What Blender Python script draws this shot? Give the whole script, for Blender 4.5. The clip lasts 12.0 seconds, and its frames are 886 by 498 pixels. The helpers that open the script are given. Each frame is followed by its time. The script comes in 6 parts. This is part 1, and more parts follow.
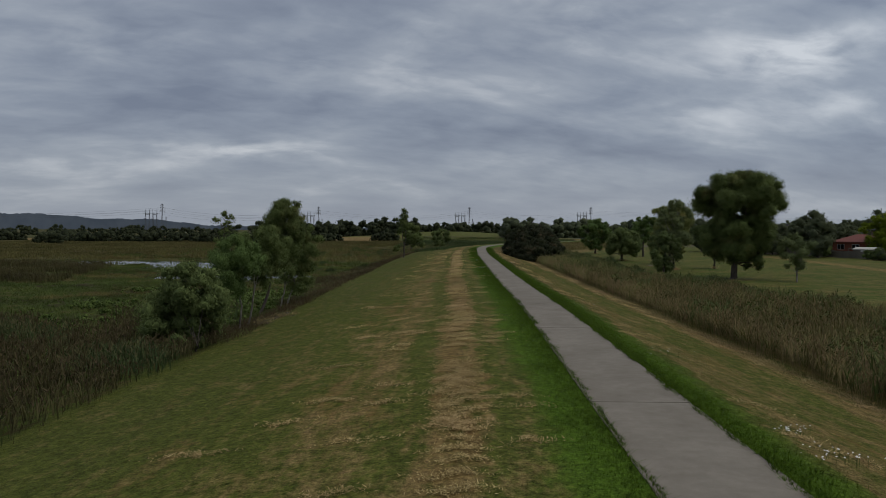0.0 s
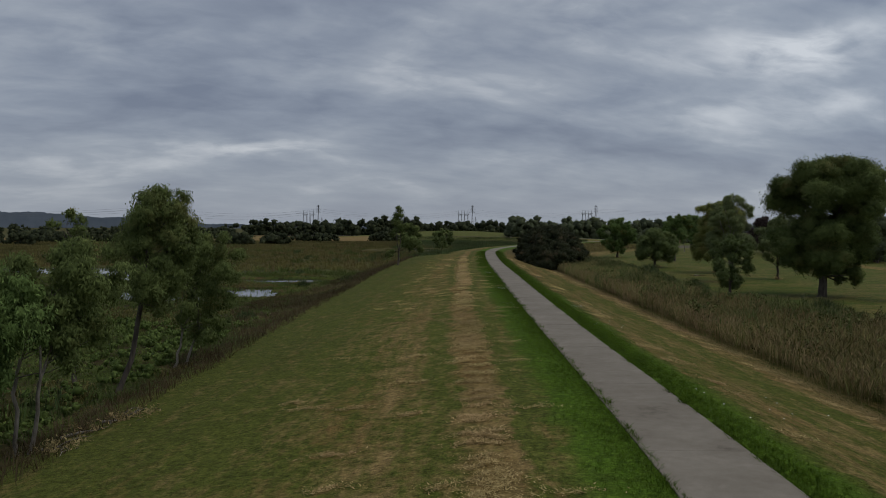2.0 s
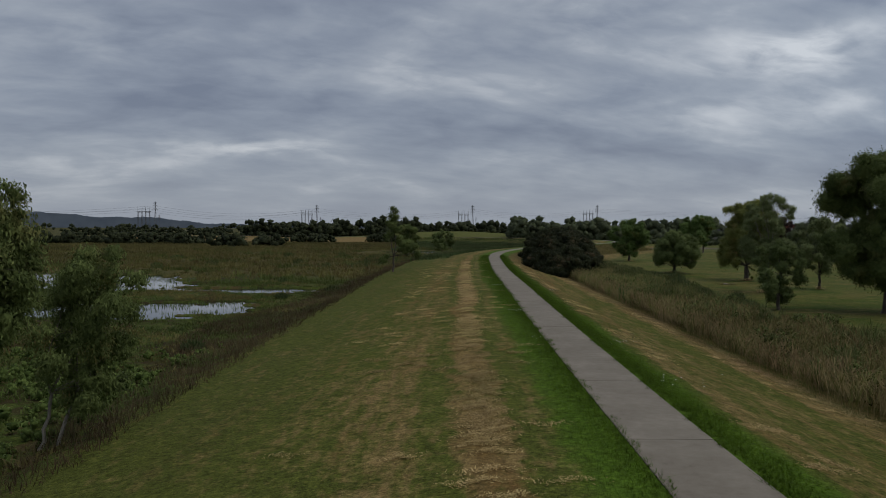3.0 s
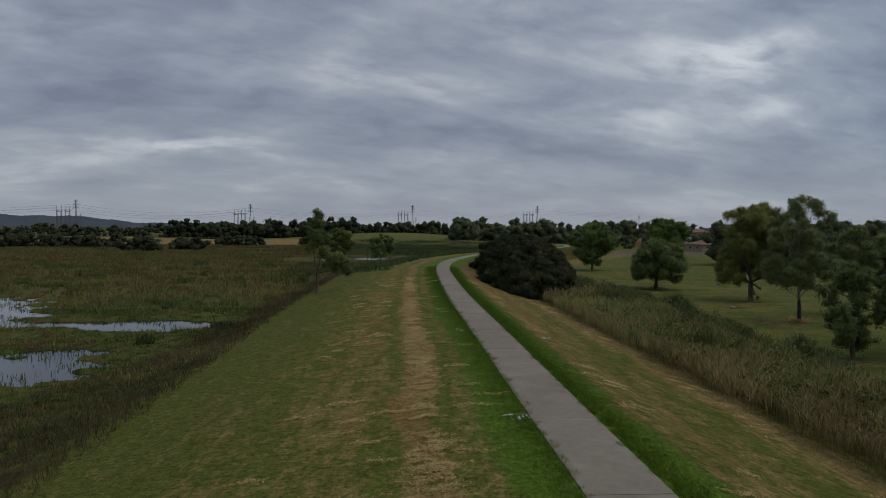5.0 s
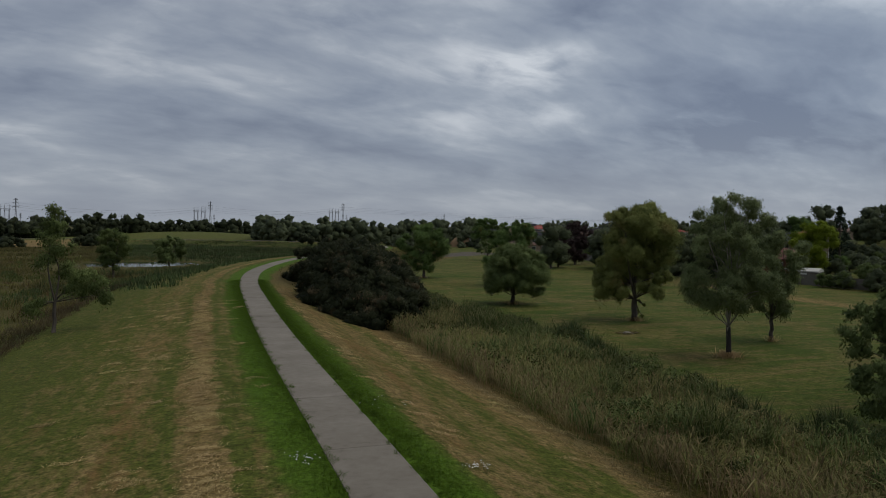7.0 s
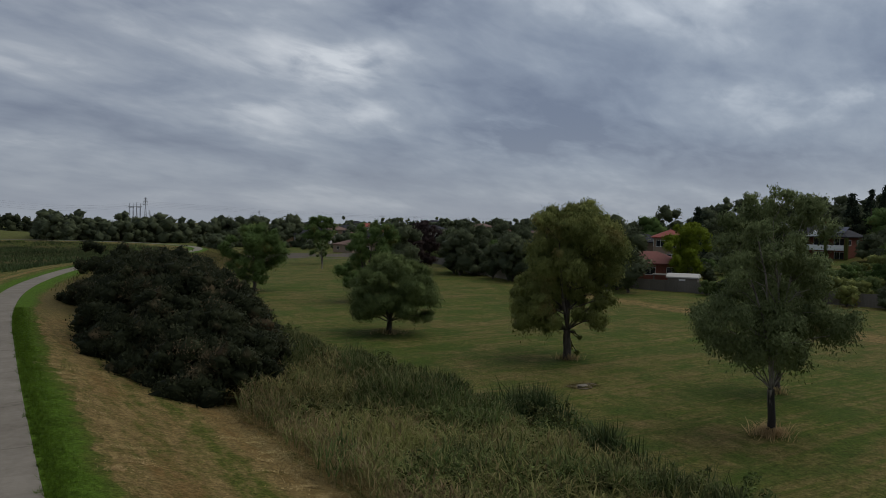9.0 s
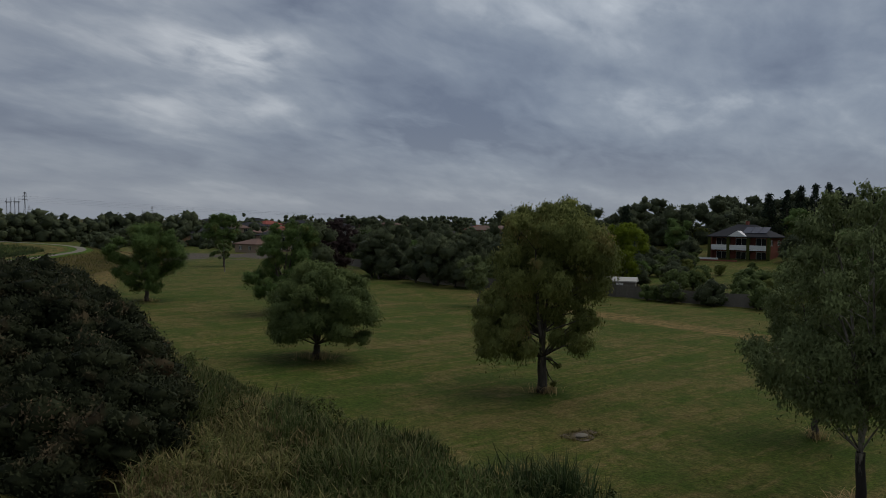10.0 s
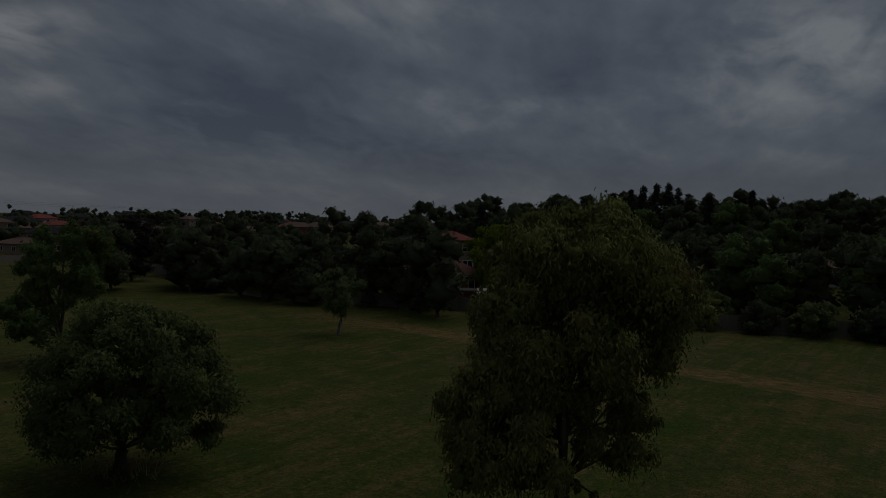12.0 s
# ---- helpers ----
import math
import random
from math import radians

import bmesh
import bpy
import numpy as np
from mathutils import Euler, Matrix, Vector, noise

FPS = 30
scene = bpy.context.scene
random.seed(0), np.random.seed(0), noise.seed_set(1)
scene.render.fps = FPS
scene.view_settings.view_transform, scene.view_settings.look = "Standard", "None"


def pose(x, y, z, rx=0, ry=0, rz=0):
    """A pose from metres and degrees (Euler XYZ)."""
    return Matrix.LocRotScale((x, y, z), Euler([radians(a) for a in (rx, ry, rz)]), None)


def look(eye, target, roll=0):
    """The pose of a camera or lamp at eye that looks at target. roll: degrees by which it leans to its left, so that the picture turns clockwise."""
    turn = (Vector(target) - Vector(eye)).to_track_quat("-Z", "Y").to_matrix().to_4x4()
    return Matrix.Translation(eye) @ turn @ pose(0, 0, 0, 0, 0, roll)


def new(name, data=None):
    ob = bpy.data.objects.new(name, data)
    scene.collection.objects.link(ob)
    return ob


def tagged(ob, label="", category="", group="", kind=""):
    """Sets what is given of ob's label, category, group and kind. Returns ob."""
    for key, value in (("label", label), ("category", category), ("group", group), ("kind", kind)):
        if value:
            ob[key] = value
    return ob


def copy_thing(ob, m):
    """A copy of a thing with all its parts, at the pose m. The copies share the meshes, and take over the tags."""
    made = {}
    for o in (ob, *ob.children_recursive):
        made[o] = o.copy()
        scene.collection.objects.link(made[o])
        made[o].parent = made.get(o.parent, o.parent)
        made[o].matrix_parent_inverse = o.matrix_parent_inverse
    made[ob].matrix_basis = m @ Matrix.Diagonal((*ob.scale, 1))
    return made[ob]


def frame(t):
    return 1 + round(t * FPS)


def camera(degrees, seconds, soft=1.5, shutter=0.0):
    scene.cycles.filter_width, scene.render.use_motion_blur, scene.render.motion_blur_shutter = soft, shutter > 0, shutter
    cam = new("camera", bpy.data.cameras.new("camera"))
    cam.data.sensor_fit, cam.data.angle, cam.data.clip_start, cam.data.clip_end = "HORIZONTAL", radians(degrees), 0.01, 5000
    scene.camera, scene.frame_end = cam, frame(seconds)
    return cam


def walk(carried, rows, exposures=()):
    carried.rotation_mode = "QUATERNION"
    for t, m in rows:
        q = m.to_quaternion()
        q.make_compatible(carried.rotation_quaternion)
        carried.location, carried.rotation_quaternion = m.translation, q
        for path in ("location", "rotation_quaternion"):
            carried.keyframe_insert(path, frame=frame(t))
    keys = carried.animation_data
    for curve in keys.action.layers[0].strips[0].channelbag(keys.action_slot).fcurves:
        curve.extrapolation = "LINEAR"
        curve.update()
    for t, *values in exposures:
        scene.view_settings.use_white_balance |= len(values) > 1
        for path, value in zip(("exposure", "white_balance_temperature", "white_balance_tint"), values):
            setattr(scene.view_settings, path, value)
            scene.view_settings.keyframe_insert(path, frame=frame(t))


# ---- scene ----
cam = camera(61.8, 12.0, soft=0.8)
METRES, EYE, TILT, LEAN, TURN = 137.0, 4.3, -1.75, 0.0, 0.0
ROWS = [
    (0.0, 0.0, 0.0, 0.0, -0.0, 0.21, -0.23),
    (0.5, 0.0, 0.0421, 0.0022, 0.05, 0.17, -0.23),
    (1.0, 0.0, 0.0848, 0.0043, 0.1, 0.14, -0.23),
    (1.5, 0.0, 0.1275, 0.0066, 0.15, 0.11, -0.23),
    (2.0, 0.0002, 0.1706, 0.0091, 0.2, 0.08, -0.21),
    (2.5, 0.0002, 0.214, 0.0117, 0.24, 0.07, -0.25),
    (4.5, 0.0002, 0.3779, 0.0243, -1.99, 0.06, -0.33),
    (5.0, 0.0007, 0.4193, 0.0271, -4.48, 0.06, -0.25),
    (5.5, 0.0015, 0.4604, 0.0296, -8.19, 0.06, -0.13),
    (6.0, 0.0029, 0.5017, 0.0317, -12.09, 0.04, -0.04),
    (6.5, 0.0052, 0.5429, 0.034, -15.87, -0.02, 0.04),
    (7.0, 0.0091, 0.5841, 0.0364, -19.55, -0.09, 0.07),
    (9.0, 0.0424, 0.7494, 0.0458, -33.75, -0.39, 0.2),
    (9.5, 0.0556, 0.7884, 0.0483, -37.47, -0.48, 0.21),
    (10.0, 0.0703, 0.8265, 0.0508, -41.25, -0.63, 0.22),
    (10.5, 0.0872, 0.8635, 0.0531, -44.77, -0.73, 0.2),
    (11.0, 0.1066, 0.8996, 0.0553, -48.6, -0.82, 0.21),
    (11.5, 0.1275, 0.9345, 0.0575, -52.52, -0.91, 0.13),
    (12.0, 0.1507, 0.968, 0.06, -56.44, -1.05, 0.05),
]
walk(cam, [(t, pose(0, 0, EYE, TILT, LEAN, TURN) @ pose(METRES * x, METRES * y, METRES * z, 90 + pitch, roll, yaw)) for t, x, y, z, yaw, pitch, roll in ROWS],
     [(0.0, 0.0), (9.3, 0.0), (9.8, -0.12), (10.5, -0.6), (11.0, -1.05), (11.5, -1.6), (12.0, -2.14)])

# ---------------------------------------------------------------- node helpers
def nd(nt, kind, ins=None, **props):
    n = nt.nodes.new(kind)
    if "operation" in props:
        n.operation, n.use_clamp = props["operation"], props.get("use_clamp", False)
    if "data_type" in props:
        n.data_type, n.blend_type = props["data_type"], props["blend_type"]
    if "attribute_name" in props:
        n.attribute_name = props["attribute_name"]
    for k, v in (ins or {}).items():
        if isinstance(v, bpy.types.NodeSocket):
            nt.links.new(v, n.inputs[k])
        else:
            n.inputs[k].default_value = v
    return n


def math_(nt, op, a, b=0.0, c=0.0, clamp=False):
    return nd(nt, "ShaderNodeMath", {0: a, 1: b, 2: c}, operation=op, use_clamp=clamp).outputs[0]


def noise_(nt, vec, scale, detail=3.0, rough=0.55, dist=0.0):
    return nd(nt, "ShaderNodeTexNoise", {"Vector": vec, "Scale": scale, "Detail": detail, "Roughness": rough, "Distortion": dist}).outputs["Fac"]


def ramp_(nt, fac, stops, mode="LINEAR"):
    r = nd(nt, "ShaderNodeValToRGB", {"Fac": fac})
    cr = r.color_ramp
    cr.interpolation = mode
    while len(cr.elements) < len(stops):
        cr.elements.new(0.5)
    for e, (p, c) in zip(cr.elements, stops):
        e.position = p
        e.color = (*c, 1) if isinstance(c, (tuple, list)) else (c, c, c, 1)
    return r.outputs["Color"]


def span_(nt, v, a, b, lo=0.0, hi=1.0):
    return nd(nt, "ShaderNodeMapRange", {0: v, 1: a, 2: b, 3: lo, 4: hi}).outputs[0]


def mix_(nt, fac, a, b, kind="MIX"):
    m = nd(nt, "ShaderNodeMix", data_type="RGBA", blend_type=kind)
    for i, v in ((0, fac), (6, a), (7, b)):
        if isinstance(v, bpy.types.NodeSocket):
            nt.links.new(v, m.inputs[i])
        else:
            m.inputs[i].default_value = (*v, 1) if isinstance(v, (tuple, list)) else v
    return m.outputs[2]


# ---------------------------------------------------------------- sky, sun
SUN_AZ, SUN_EL = 105.0, 60.0          # degrees right of the y axis, above the horizon
world = bpy.data.worlds.new("overcast_sky")
scene.world = world
world.use_nodes = True
wt = world.node_tree
wt.nodes.clear()
way = nd(wt, "ShaderNodeTexCoord").outputs["Generated"]
sky = nd(wt, "ShaderNodeTexSky")
sky.sky_type, sky.sun_disc, sky.sun_elevation, sky.sun_rotation, sky.dust_density = "NISHITA", False, radians(SUN_EL), radians(SUN_AZ), 2.0
sx = nd(wt, "ShaderNodeSeparateXYZ", {0: way})
up = math_(wt, "MAXIMUM", sx.outputs[2], 0.0)
den = math_(wt, "ADD", up, 0.26)
flat = nd(wt, "ShaderNodeCombineXYZ", {0: math_(wt, "DIVIDE", sx.outputs[0], den), 1: math_(wt, "DIVIDE", sx.outputs[1], den), 2: 0.0}).outputs[0]
turn = nd(wt, "ShaderNodeMapping", {"Vector": flat, "Rotation": (0, 0, radians(-40)), "Scale": (0.85, 1.2, 1.0), "Location": (3.1, 0.4, 0)}).outputs[0]
big = noise_(wt, turn, 1.3, 2.0, 0.45, 0.3)
mid = noise_(wt, turn, 3.0, 6.0, 0.5, 0.35)
fine = noise_(wt, nd(wt, "ShaderNodeMapping", {"Vector": turn, "Rotation": (0, 0, radians(40)), "Scale": (0.8, 1.3, 1.0)}).outputs[0], 9.0, 5.0, 0.55, 0.4)
azi = math_(wt, "ARCTAN2", sx.outputs[0], sx.outputs[1])
ele = math_(wt, "ARCSINE", sx.outputs[2])


frayed = noise_(wt, turn, 6.0, 5.0, 0.55, 0.5)


def drift(az_deg, el_deg, wide, high, gain):
    """A thinner (or thicker) part of the cloud deck."""
    u = math_(wt, "DIVIDE", math_(wt, "SUBTRACT", azi, radians(az_deg)), radians(wide))
    v = math_(wt, "DIVIDE", math_(wt, "SUBTRACT", ele, radians(el_deg)), radians(high))
    e = math_(wt, "EXPONENT", math_(wt, "MULTIPLY", math_(wt, "ADD", math_(wt, "MULTIPLY", u, u), math_(wt, "MULTIPLY", v, v)), -1.0))
    return math_(wt, "MULTIPLY", math_(wt, "MULTIPLY", e, gain), span_(wt, frayed, 0.34, 0.64, 0.2, 1.7))


deck = math_(wt, "ADD", math_(wt, "ADD", math_(wt, "MULTIPLY", big, 0.48), math_(wt, "MULTIPLY", mid, 0.38)), math_(wt, "MULTIPLY", fine, 0.14))
for spot in [(25.0, 12.2, 5.0, 1.8, 0.13), (28.0, 8.4, 5.0, 0.9, 0.06), (-15.5, 5.8, 7.5, 1.0, 0.08), (-2.0, 14.5, 4.5, 3.0, 0.06), (-23.0, 13.0, 8.0, 2.4, 0.06), (10.5, 15.8, 6.5, 2.0, -0.09),
             (40.5, 7.0, 8.5, 1.9, -0.10), (81.0, 12.5, 9.0, 4.0, 0.10), (56.0, 5.2, 11.0, 1.3, -0.06), (6.0, 5.2, 6.0, 0.9, 0.05), (-10.0, 12.5, 4.5, 2.5, -0.05), (62.0, 9.6, 10.0, 1.5, 0.05), (52.0, 15.5, 16.0, 2.0, 0.05),
             (33.0, 16.5, 6.0, 1.8, -0.06), (-29.0, 3.6, 7.0, 1.2, 0.05), (28.0, 14.9, 4.0, 1.2, -0.05), (17.0, 9.0, 6.0, 2.0, -0.03)]:
    deck = math_(wt, "ADD", deck, drift(*spot))
cloud = ramp_(wt, deck, [(0.36, (0.170, 0.200, 0.268)), (0.46, (0.236, 0.272, 0.340)), (0.55, (0.315, 0.352, 0.412)), (0.72, (0.61, 0.635, 0.67))])
cloud = mix_(wt, span_(wt, azi, radians(8), radians(48), 0.0, 1.0), cloud, mix_(wt, 1.0, cloud, (0.955, 1.0, 1.045), "MULTIPLY"))
low = math_(wt, "POWER", span_(wt, up, 0.0, 0.16, 1.0, 0.0), 1.6)
veil = mix_(wt, math_(wt, "MULTIPLY", low, 0.85), cloud, (0.305, 0.335, 0.385))
clear = mix_(wt, 1.0, sky.outputs[0], (0.1, 0.1, 0.1), "MULTIPLY")
whole = mix_(wt, 0.94, clear, veil)
back = nd(wt, "ShaderNodeBackground", {"Color": whole, "Strength": 1.0})
wt.links.new(back.outputs[0], nd(wt, "ShaderNodeOutputWorld").inputs[0])

sun = new("sun", bpy.data.lights.new("sun", "SUN"))
sun.data.energy, sun.data.angle, sun.data.color = 1.4, radians(60), (1.0, 0.97, 0.92)
az, el = radians(SUN_AZ), radians(SUN_EL)
sun.matrix_world = look((100 * math.sin(az) * math.cos(el), 100 * math.cos(az) * math.cos(el), 100 * math.sin(el)), (0, 0, 0))

# ---------------------------------------------------------------- the path's line and the lie of the land
LINE = [(4.0, -60), (4.2, -20), (4.5, 0), (5.0, 18), (5.6, 40), (5.8, 60), (6.1, 80), (6.5, 100), (6.95, 125), (7.9, 150), (9.1, 171),
        (11.6, 191), (16.0, 210), (22.8, 231), (33, 253), (48, 278), (61, 303), (67, 330), (65, 358), (54, 388), (33, 413), (0, 432), (-60, 447), (-160, 462)]


def smooth_line(pts, step):
    p = np.array([pts[0], *pts, pts[-1]], float)
    out = []
    for i in range(1, len(p) - 2):
        n = max(2, int(np.linalg.norm(p[i + 1] - p[i]) / step))
        for u in np.arange(n) / n:
            a, b, c, d = p[i - 1], p[i], p[i + 1], p[i + 2]
            out.append(0.5 * (2 * b + (c - a) * u + (2 * a - 5 * b + 4 * c - d) * u * u + (3 * b - a - 3 * c + d) * u ** 3))
    out.append(p[-2])
    return np.array(out)


PATH_PTS = smooth_line(LINE, 1.0)
PATH_DIR = np.gradient(PATH_PTS, axis=0)
PATH_DIR /= np.linalg.norm(PATH_DIR, axis=1)[:, None]
PATH_LEN = np.concatenate([[0], np.cumsum(np.linalg.norm(np.diff(PATH_PTS, axis=0), axis=1))])


def across_along(x, y):
    """Signed distance from the path's middle (right positive) and the length along it."""
    x, y = np.ravel(x), np.ravel(y)
    a, s = np.empty(len(x)), np.empty(len(x))
    for i in range(0, len(x), 4000):
        q = np.stack([x[i:i + 4000], y[i:i + 4000]], 1)
        k = ((q[:, None, :] - PATH_PTS[None]) ** 2).sum(2).argmin(1)
        r = q - PATH_PTS[k]
        t = PATH_DIR[k]
        side = r[:, 0] * t[:, 1] - r[:, 1] * t[:, 0]
        along = (r * t).sum(1)
        far = np.abs(along) > 2
        a[i:i + 4000] = np.where(far, np.sign(side) * np.hypot(side, along), side)
        s[i:i + 4000] = PATH_LEN[k] + np.clip(along, -2, 2)
    return a, s


def step01(v, a, b):
    u = np.clip((v - a) / (b - a), 0, 1)
    return u * u * (3 - 2 * u)


def wobble(x, y, scale, seed=0.0):
    """A cheap smooth unevenness between about -1 and 1."""
    return (np.sin(x / scale + 1.7 * seed) * np.cos(y / scale * 1.13 + seed) + 0.6 * np.sin((x + y) / scale * 1.9 + 2.3 * seed)
            + 0.4 * np.cos((x - 0.7 * y) / scale * 3.1 + seed)) / 2


# ponds: middle x, y, half width, half depth
PONDS = [(-29, 102, 12, 7.2), (-21.5, 109.3, 3.5, 1.6), (-43, 130.5, 11, 9.5), (-30, 124, 6, 2.2), (-19.6, 123.2, 8.6, 4.3), (-31.5, 132, 3.2, 1.4), (-64, 144, 26, 9.5), (-7, 264, 13, 13.0)]
WATER = -2.47


def pond_depth(x, y):
    d = np.full(np.shape(x), -1.0)
    for k, (px, py, rx, ry) in enumerate(PONDS):
        e = 1 - ((x - px) / rx) ** 2 - ((y - py) / ry) ** 2 + 0.42 * wobble(x * 0.7, y * 1.5, 2.6, k + 1.0) + 0.42 * wobble(x * 0.6, y * 1.5, 0.9, k + 4.0) + 0.3 * wobble(x * 0.7, y * 1.4, 0.4, k + 2.0)
        d = np.maximum(d, e)
    return d


def height(x, y, a=None):
    x, y = np.asarray(x, float), np.asarray(y, float)
    if a is None:
        a, s = across_along(x, y)
        a = a.reshape(x.shape)
    z = np.interp(a, [-60, -26, -20, -18, -16, -12, -8, -4.5, -1.6, 1.6, 3.2, 5.5, 9.8, 12.5, 19, 23, 60],
                  [-2.3, -2.28, -2.16, -1.75, -1.25, -0.85, -0.42, -0.08, -0.03, -0.03, -0.38, -1.05, -1.95, -2.5, -2.55, -2.4, -2.4])
    z = z + 0.05 * wobble(x, y, 2.3) * step01(np.abs(a), 2.5, 8) + 0.07 * wobble(x, y, 9.0, 2.0) * step01(np.abs(a), 6, 20)
    z = np.where(a < -17, z - 0.5 * step01(pond_depth(x, y), -0.25, 0.35), z)
    hill = step01(x, 104, 230) * step01(y, 20, 90) * (1 - 0.75 * step01(y, 210, 330))
    z = z + 9.5 * hill
    far = np.hypot(x - 150, y - 100)
    z = z + 7.0 * step01(far, 260, 800) * step01(x / np.maximum(np.abs(y), 1), 0.15, 0.6)
    z = z + 5.0 * np.exp(-((x - 5) / 60) ** 2 - ((y - 530) / 45) ** 2)
    return z


def ground_at(x, y):
    return float(height(np.array([x]), np.array([y]))[0])


# ---------------------------------------------------------------- mesh helpers
def mesh_np(name, verts, faces, mat=None, attrs=None, smooth=False):
    """A mesh from arrays: verts n x 3, faces m x 3 or m x 4."""
    me = bpy.data.meshes.new(name)
    verts, faces = np.asarray(verts, np.float32), np.asarray(faces, np.int32)
    k = faces.shape[1]
    me.vertices.add(len(verts))
    me.vertices.foreach_set("co", verts.ravel())
    me.loops.add(faces.size)
    me.loops.foreach_set("vertex_index", faces.ravel())
    me.polygons.add(len(faces))
    me.polygons.foreach_set("loop_start", np.arange(len(faces), dtype=np.int32) * k)
    if smooth:
        me.polygons.foreach_set("use_smooth", np.ones(len(faces), bool))
    for key, values in (attrs or {}).items():
        values = np.asarray(values, np.float32)
        if values.ndim == 2:
            me.attributes.new(key, "FLOAT_VECTOR", "POINT").data.foreach_set("vector", values.ravel())
        else:
            me.attributes.new(key, "FLOAT", "POINT").data.foreach_set("value", values)
    me.update(calc_edges=True)
    if mat:
        me.materials.append(mat)
    return me


def part(name, bm, mat, parent=None, label=""):
    """Links a bmesh (or a mesh) as one mesh object, under a thing or a part."""
    if isinstance(bm, bpy.types.Mesh):
        me = bm
    else:
        me = bpy.data.meshes.new(name)
        bm.to_mesh(me)
        bm.free()
    if mat and not me.materials:
        me.materials.append(mat)
    ob = new(name, me)
    if parent:
        ob.parent = parent
    return tagged(ob, label)


def box(bm, x0, x1, y0, y1, z0, z1, bevel=0.0):
    r = bmesh.ops.create_cube(bm, size=1.0, matrix=Matrix.Translation(((x0 + x1) / 2, (y0 + y1) / 2, (z0 + z1) / 2)) @ Matrix.Diagonal((x1 - x0, y1 - y0, z1 - z0, 1)))
    if bevel:
        es = list({e for v in r["verts"] for e in v.link_edges})
        bmesh.ops.bevel(bm, geom=es, offset=bevel, segments=1, affect="EDGES")
    return bm


def boxed(*spans, bevel=0.0):
    bm = bmesh.new()
    for s in spans:
        box(bm, *s, bevel=bevel)
    return bm


def tube(points, radii, sides=6):
    """Verts and quads of a tapered tube along a line."""
    p = np.asarray(points, float)
    t = np.gradient(p, axis=0)
    t /= np.linalg.norm(t, axis=1)[:, None] + 1e-9
    ref = np.where(np.abs(t[:, 2:3]) > 0.9, np.array([[1.0, 0, 0]]), np.array([[0, 0, 1.0]]))
    u = np.cross(t, ref)
    u /= np.linalg.norm(u, axis=1)[:, None] + 1e-9
    w = np.cross(t, u)
    an = np.arange(sides) / sides * 2 * np.pi
    v = p[:, None] + np.asarray(radii)[:, None, None] * (np.cos(an)[None, :, None] * u[:, None] + np.sin(an)[None, :, None] * w[:, None])
    n = len(p)
    i, j = np.meshgrid(np.arange(n - 1), np.arange(sides), indexing="ij")
    a, b = i * sides + j, i * sides + (j + 1) % sides
    return v.reshape(-1, 3), np.stack([a, b, b + sides, a + sides], 2).reshape(-1, 4)


def join(parts):
    vs, fs, n = [], [], 0
    for v, f in parts:
        vs.append(v)
        fs.append(f + n)
        n += len(v)
    return np.concatenate(vs), np.concatenate(fs)

# ---------------------------------------------------------------- materials
def material(name):
    m = bpy.data.materials.new(name)
    m.use_nodes = True
    m.node_tree.nodes.clear()
    return m, m.node_tree


def finish(nt, color, rough=0.8, bump=None, strength=0.3, distance=0.02, metal=0.0, spec=0.3, translucent=0.0, upward=0.0, clump=0.0):
    ins = {"Base Color": color, "Roughness": rough, "Metallic": metal, "Specular IOR Level": spec}
    if isinstance(color, tuple):
        ins["Base Color"] = (*color, 1)
    nrm = None
    if upward:          # blades share the lie of the sward they grow in
        own = nd(nt, "ShaderNodeNewGeometry").outputs["Normal"]
        m1 = nd(nt, "ShaderNodeMix", {0: upward}, data_type="RGBA", blend_type="MIX")
        nt.links.new(own, m1.inputs[6])
        m1.inputs[7].default_value = (0, 0, 1, 1)
        nrm = nd(nt, "ShaderNodeVectorMath", {0: m1.outputs[2]})
        nrm.operation = "NORMALIZE"
        nrm = nrm.outputs[0]
        ins["Normal"] = nrm
    if clump:           # leaves lie along the outside of the clump they grow on
        own = nd(nt, "ShaderNodeNewGeometry").outputs["Normal"]
        out = nd(nt, "ShaderNodeVectorTransform", {0: nd(nt, "ShaderNodeAttribute", attribute_name="puff").outputs["Vector"]})
        out.vector_type, out.convert_from, out.convert_to = "VECTOR", "OBJECT", "WORLD"
        m1 = nd(nt, "ShaderNodeMix", {0: clump}, data_type="RGBA", blend_type="MIX")
        nt.links.new(own, m1.inputs[6])
        nt.links.new(out.outputs[0], m1.inputs[7])
        nrm = nd(nt, "ShaderNodeVectorMath", {0: m1.outputs[2]})
        nrm.operation = "NORMALIZE"
        nrm = nrm.outputs[0]
        ins["Normal"] = nrm
    if bump is not None:
        ins["Normal"] = nd(nt, "ShaderNodeBump", {"Height": bump, "Strength": strength, "Distance": distance, **({"Normal": nrm} if nrm else {})}).outputs[0]
    s = nd(nt, "ShaderNodeBsdfPrincipled", ins).outputs[0]
    if translucent:
        tr = nd(nt, "ShaderNodeBsdfTranslucent", {"Color": color if not isinstance(color, tuple) else (*color, 1), **({"Normal": nrm} if nrm and clump else {})}).outputs[0]
        mx = nd(nt, "ShaderNodeMixShader", {0: translucent})
        nt.links.new(s, mx.inputs[1])
        nt.links.new(tr, mx.inputs[2])
        s = mx.outputs[0]
    nt.links.new(s, nd(nt, "ShaderNodeOutputMaterial").inputs[0])


def place(nt):
    return nd(nt, "ShaderNodeNewGeometry").outputs["Position"]


def island(nt):
    return nd(nt, "ShaderNodeNewGeometry").outputs["Random Per Island"]


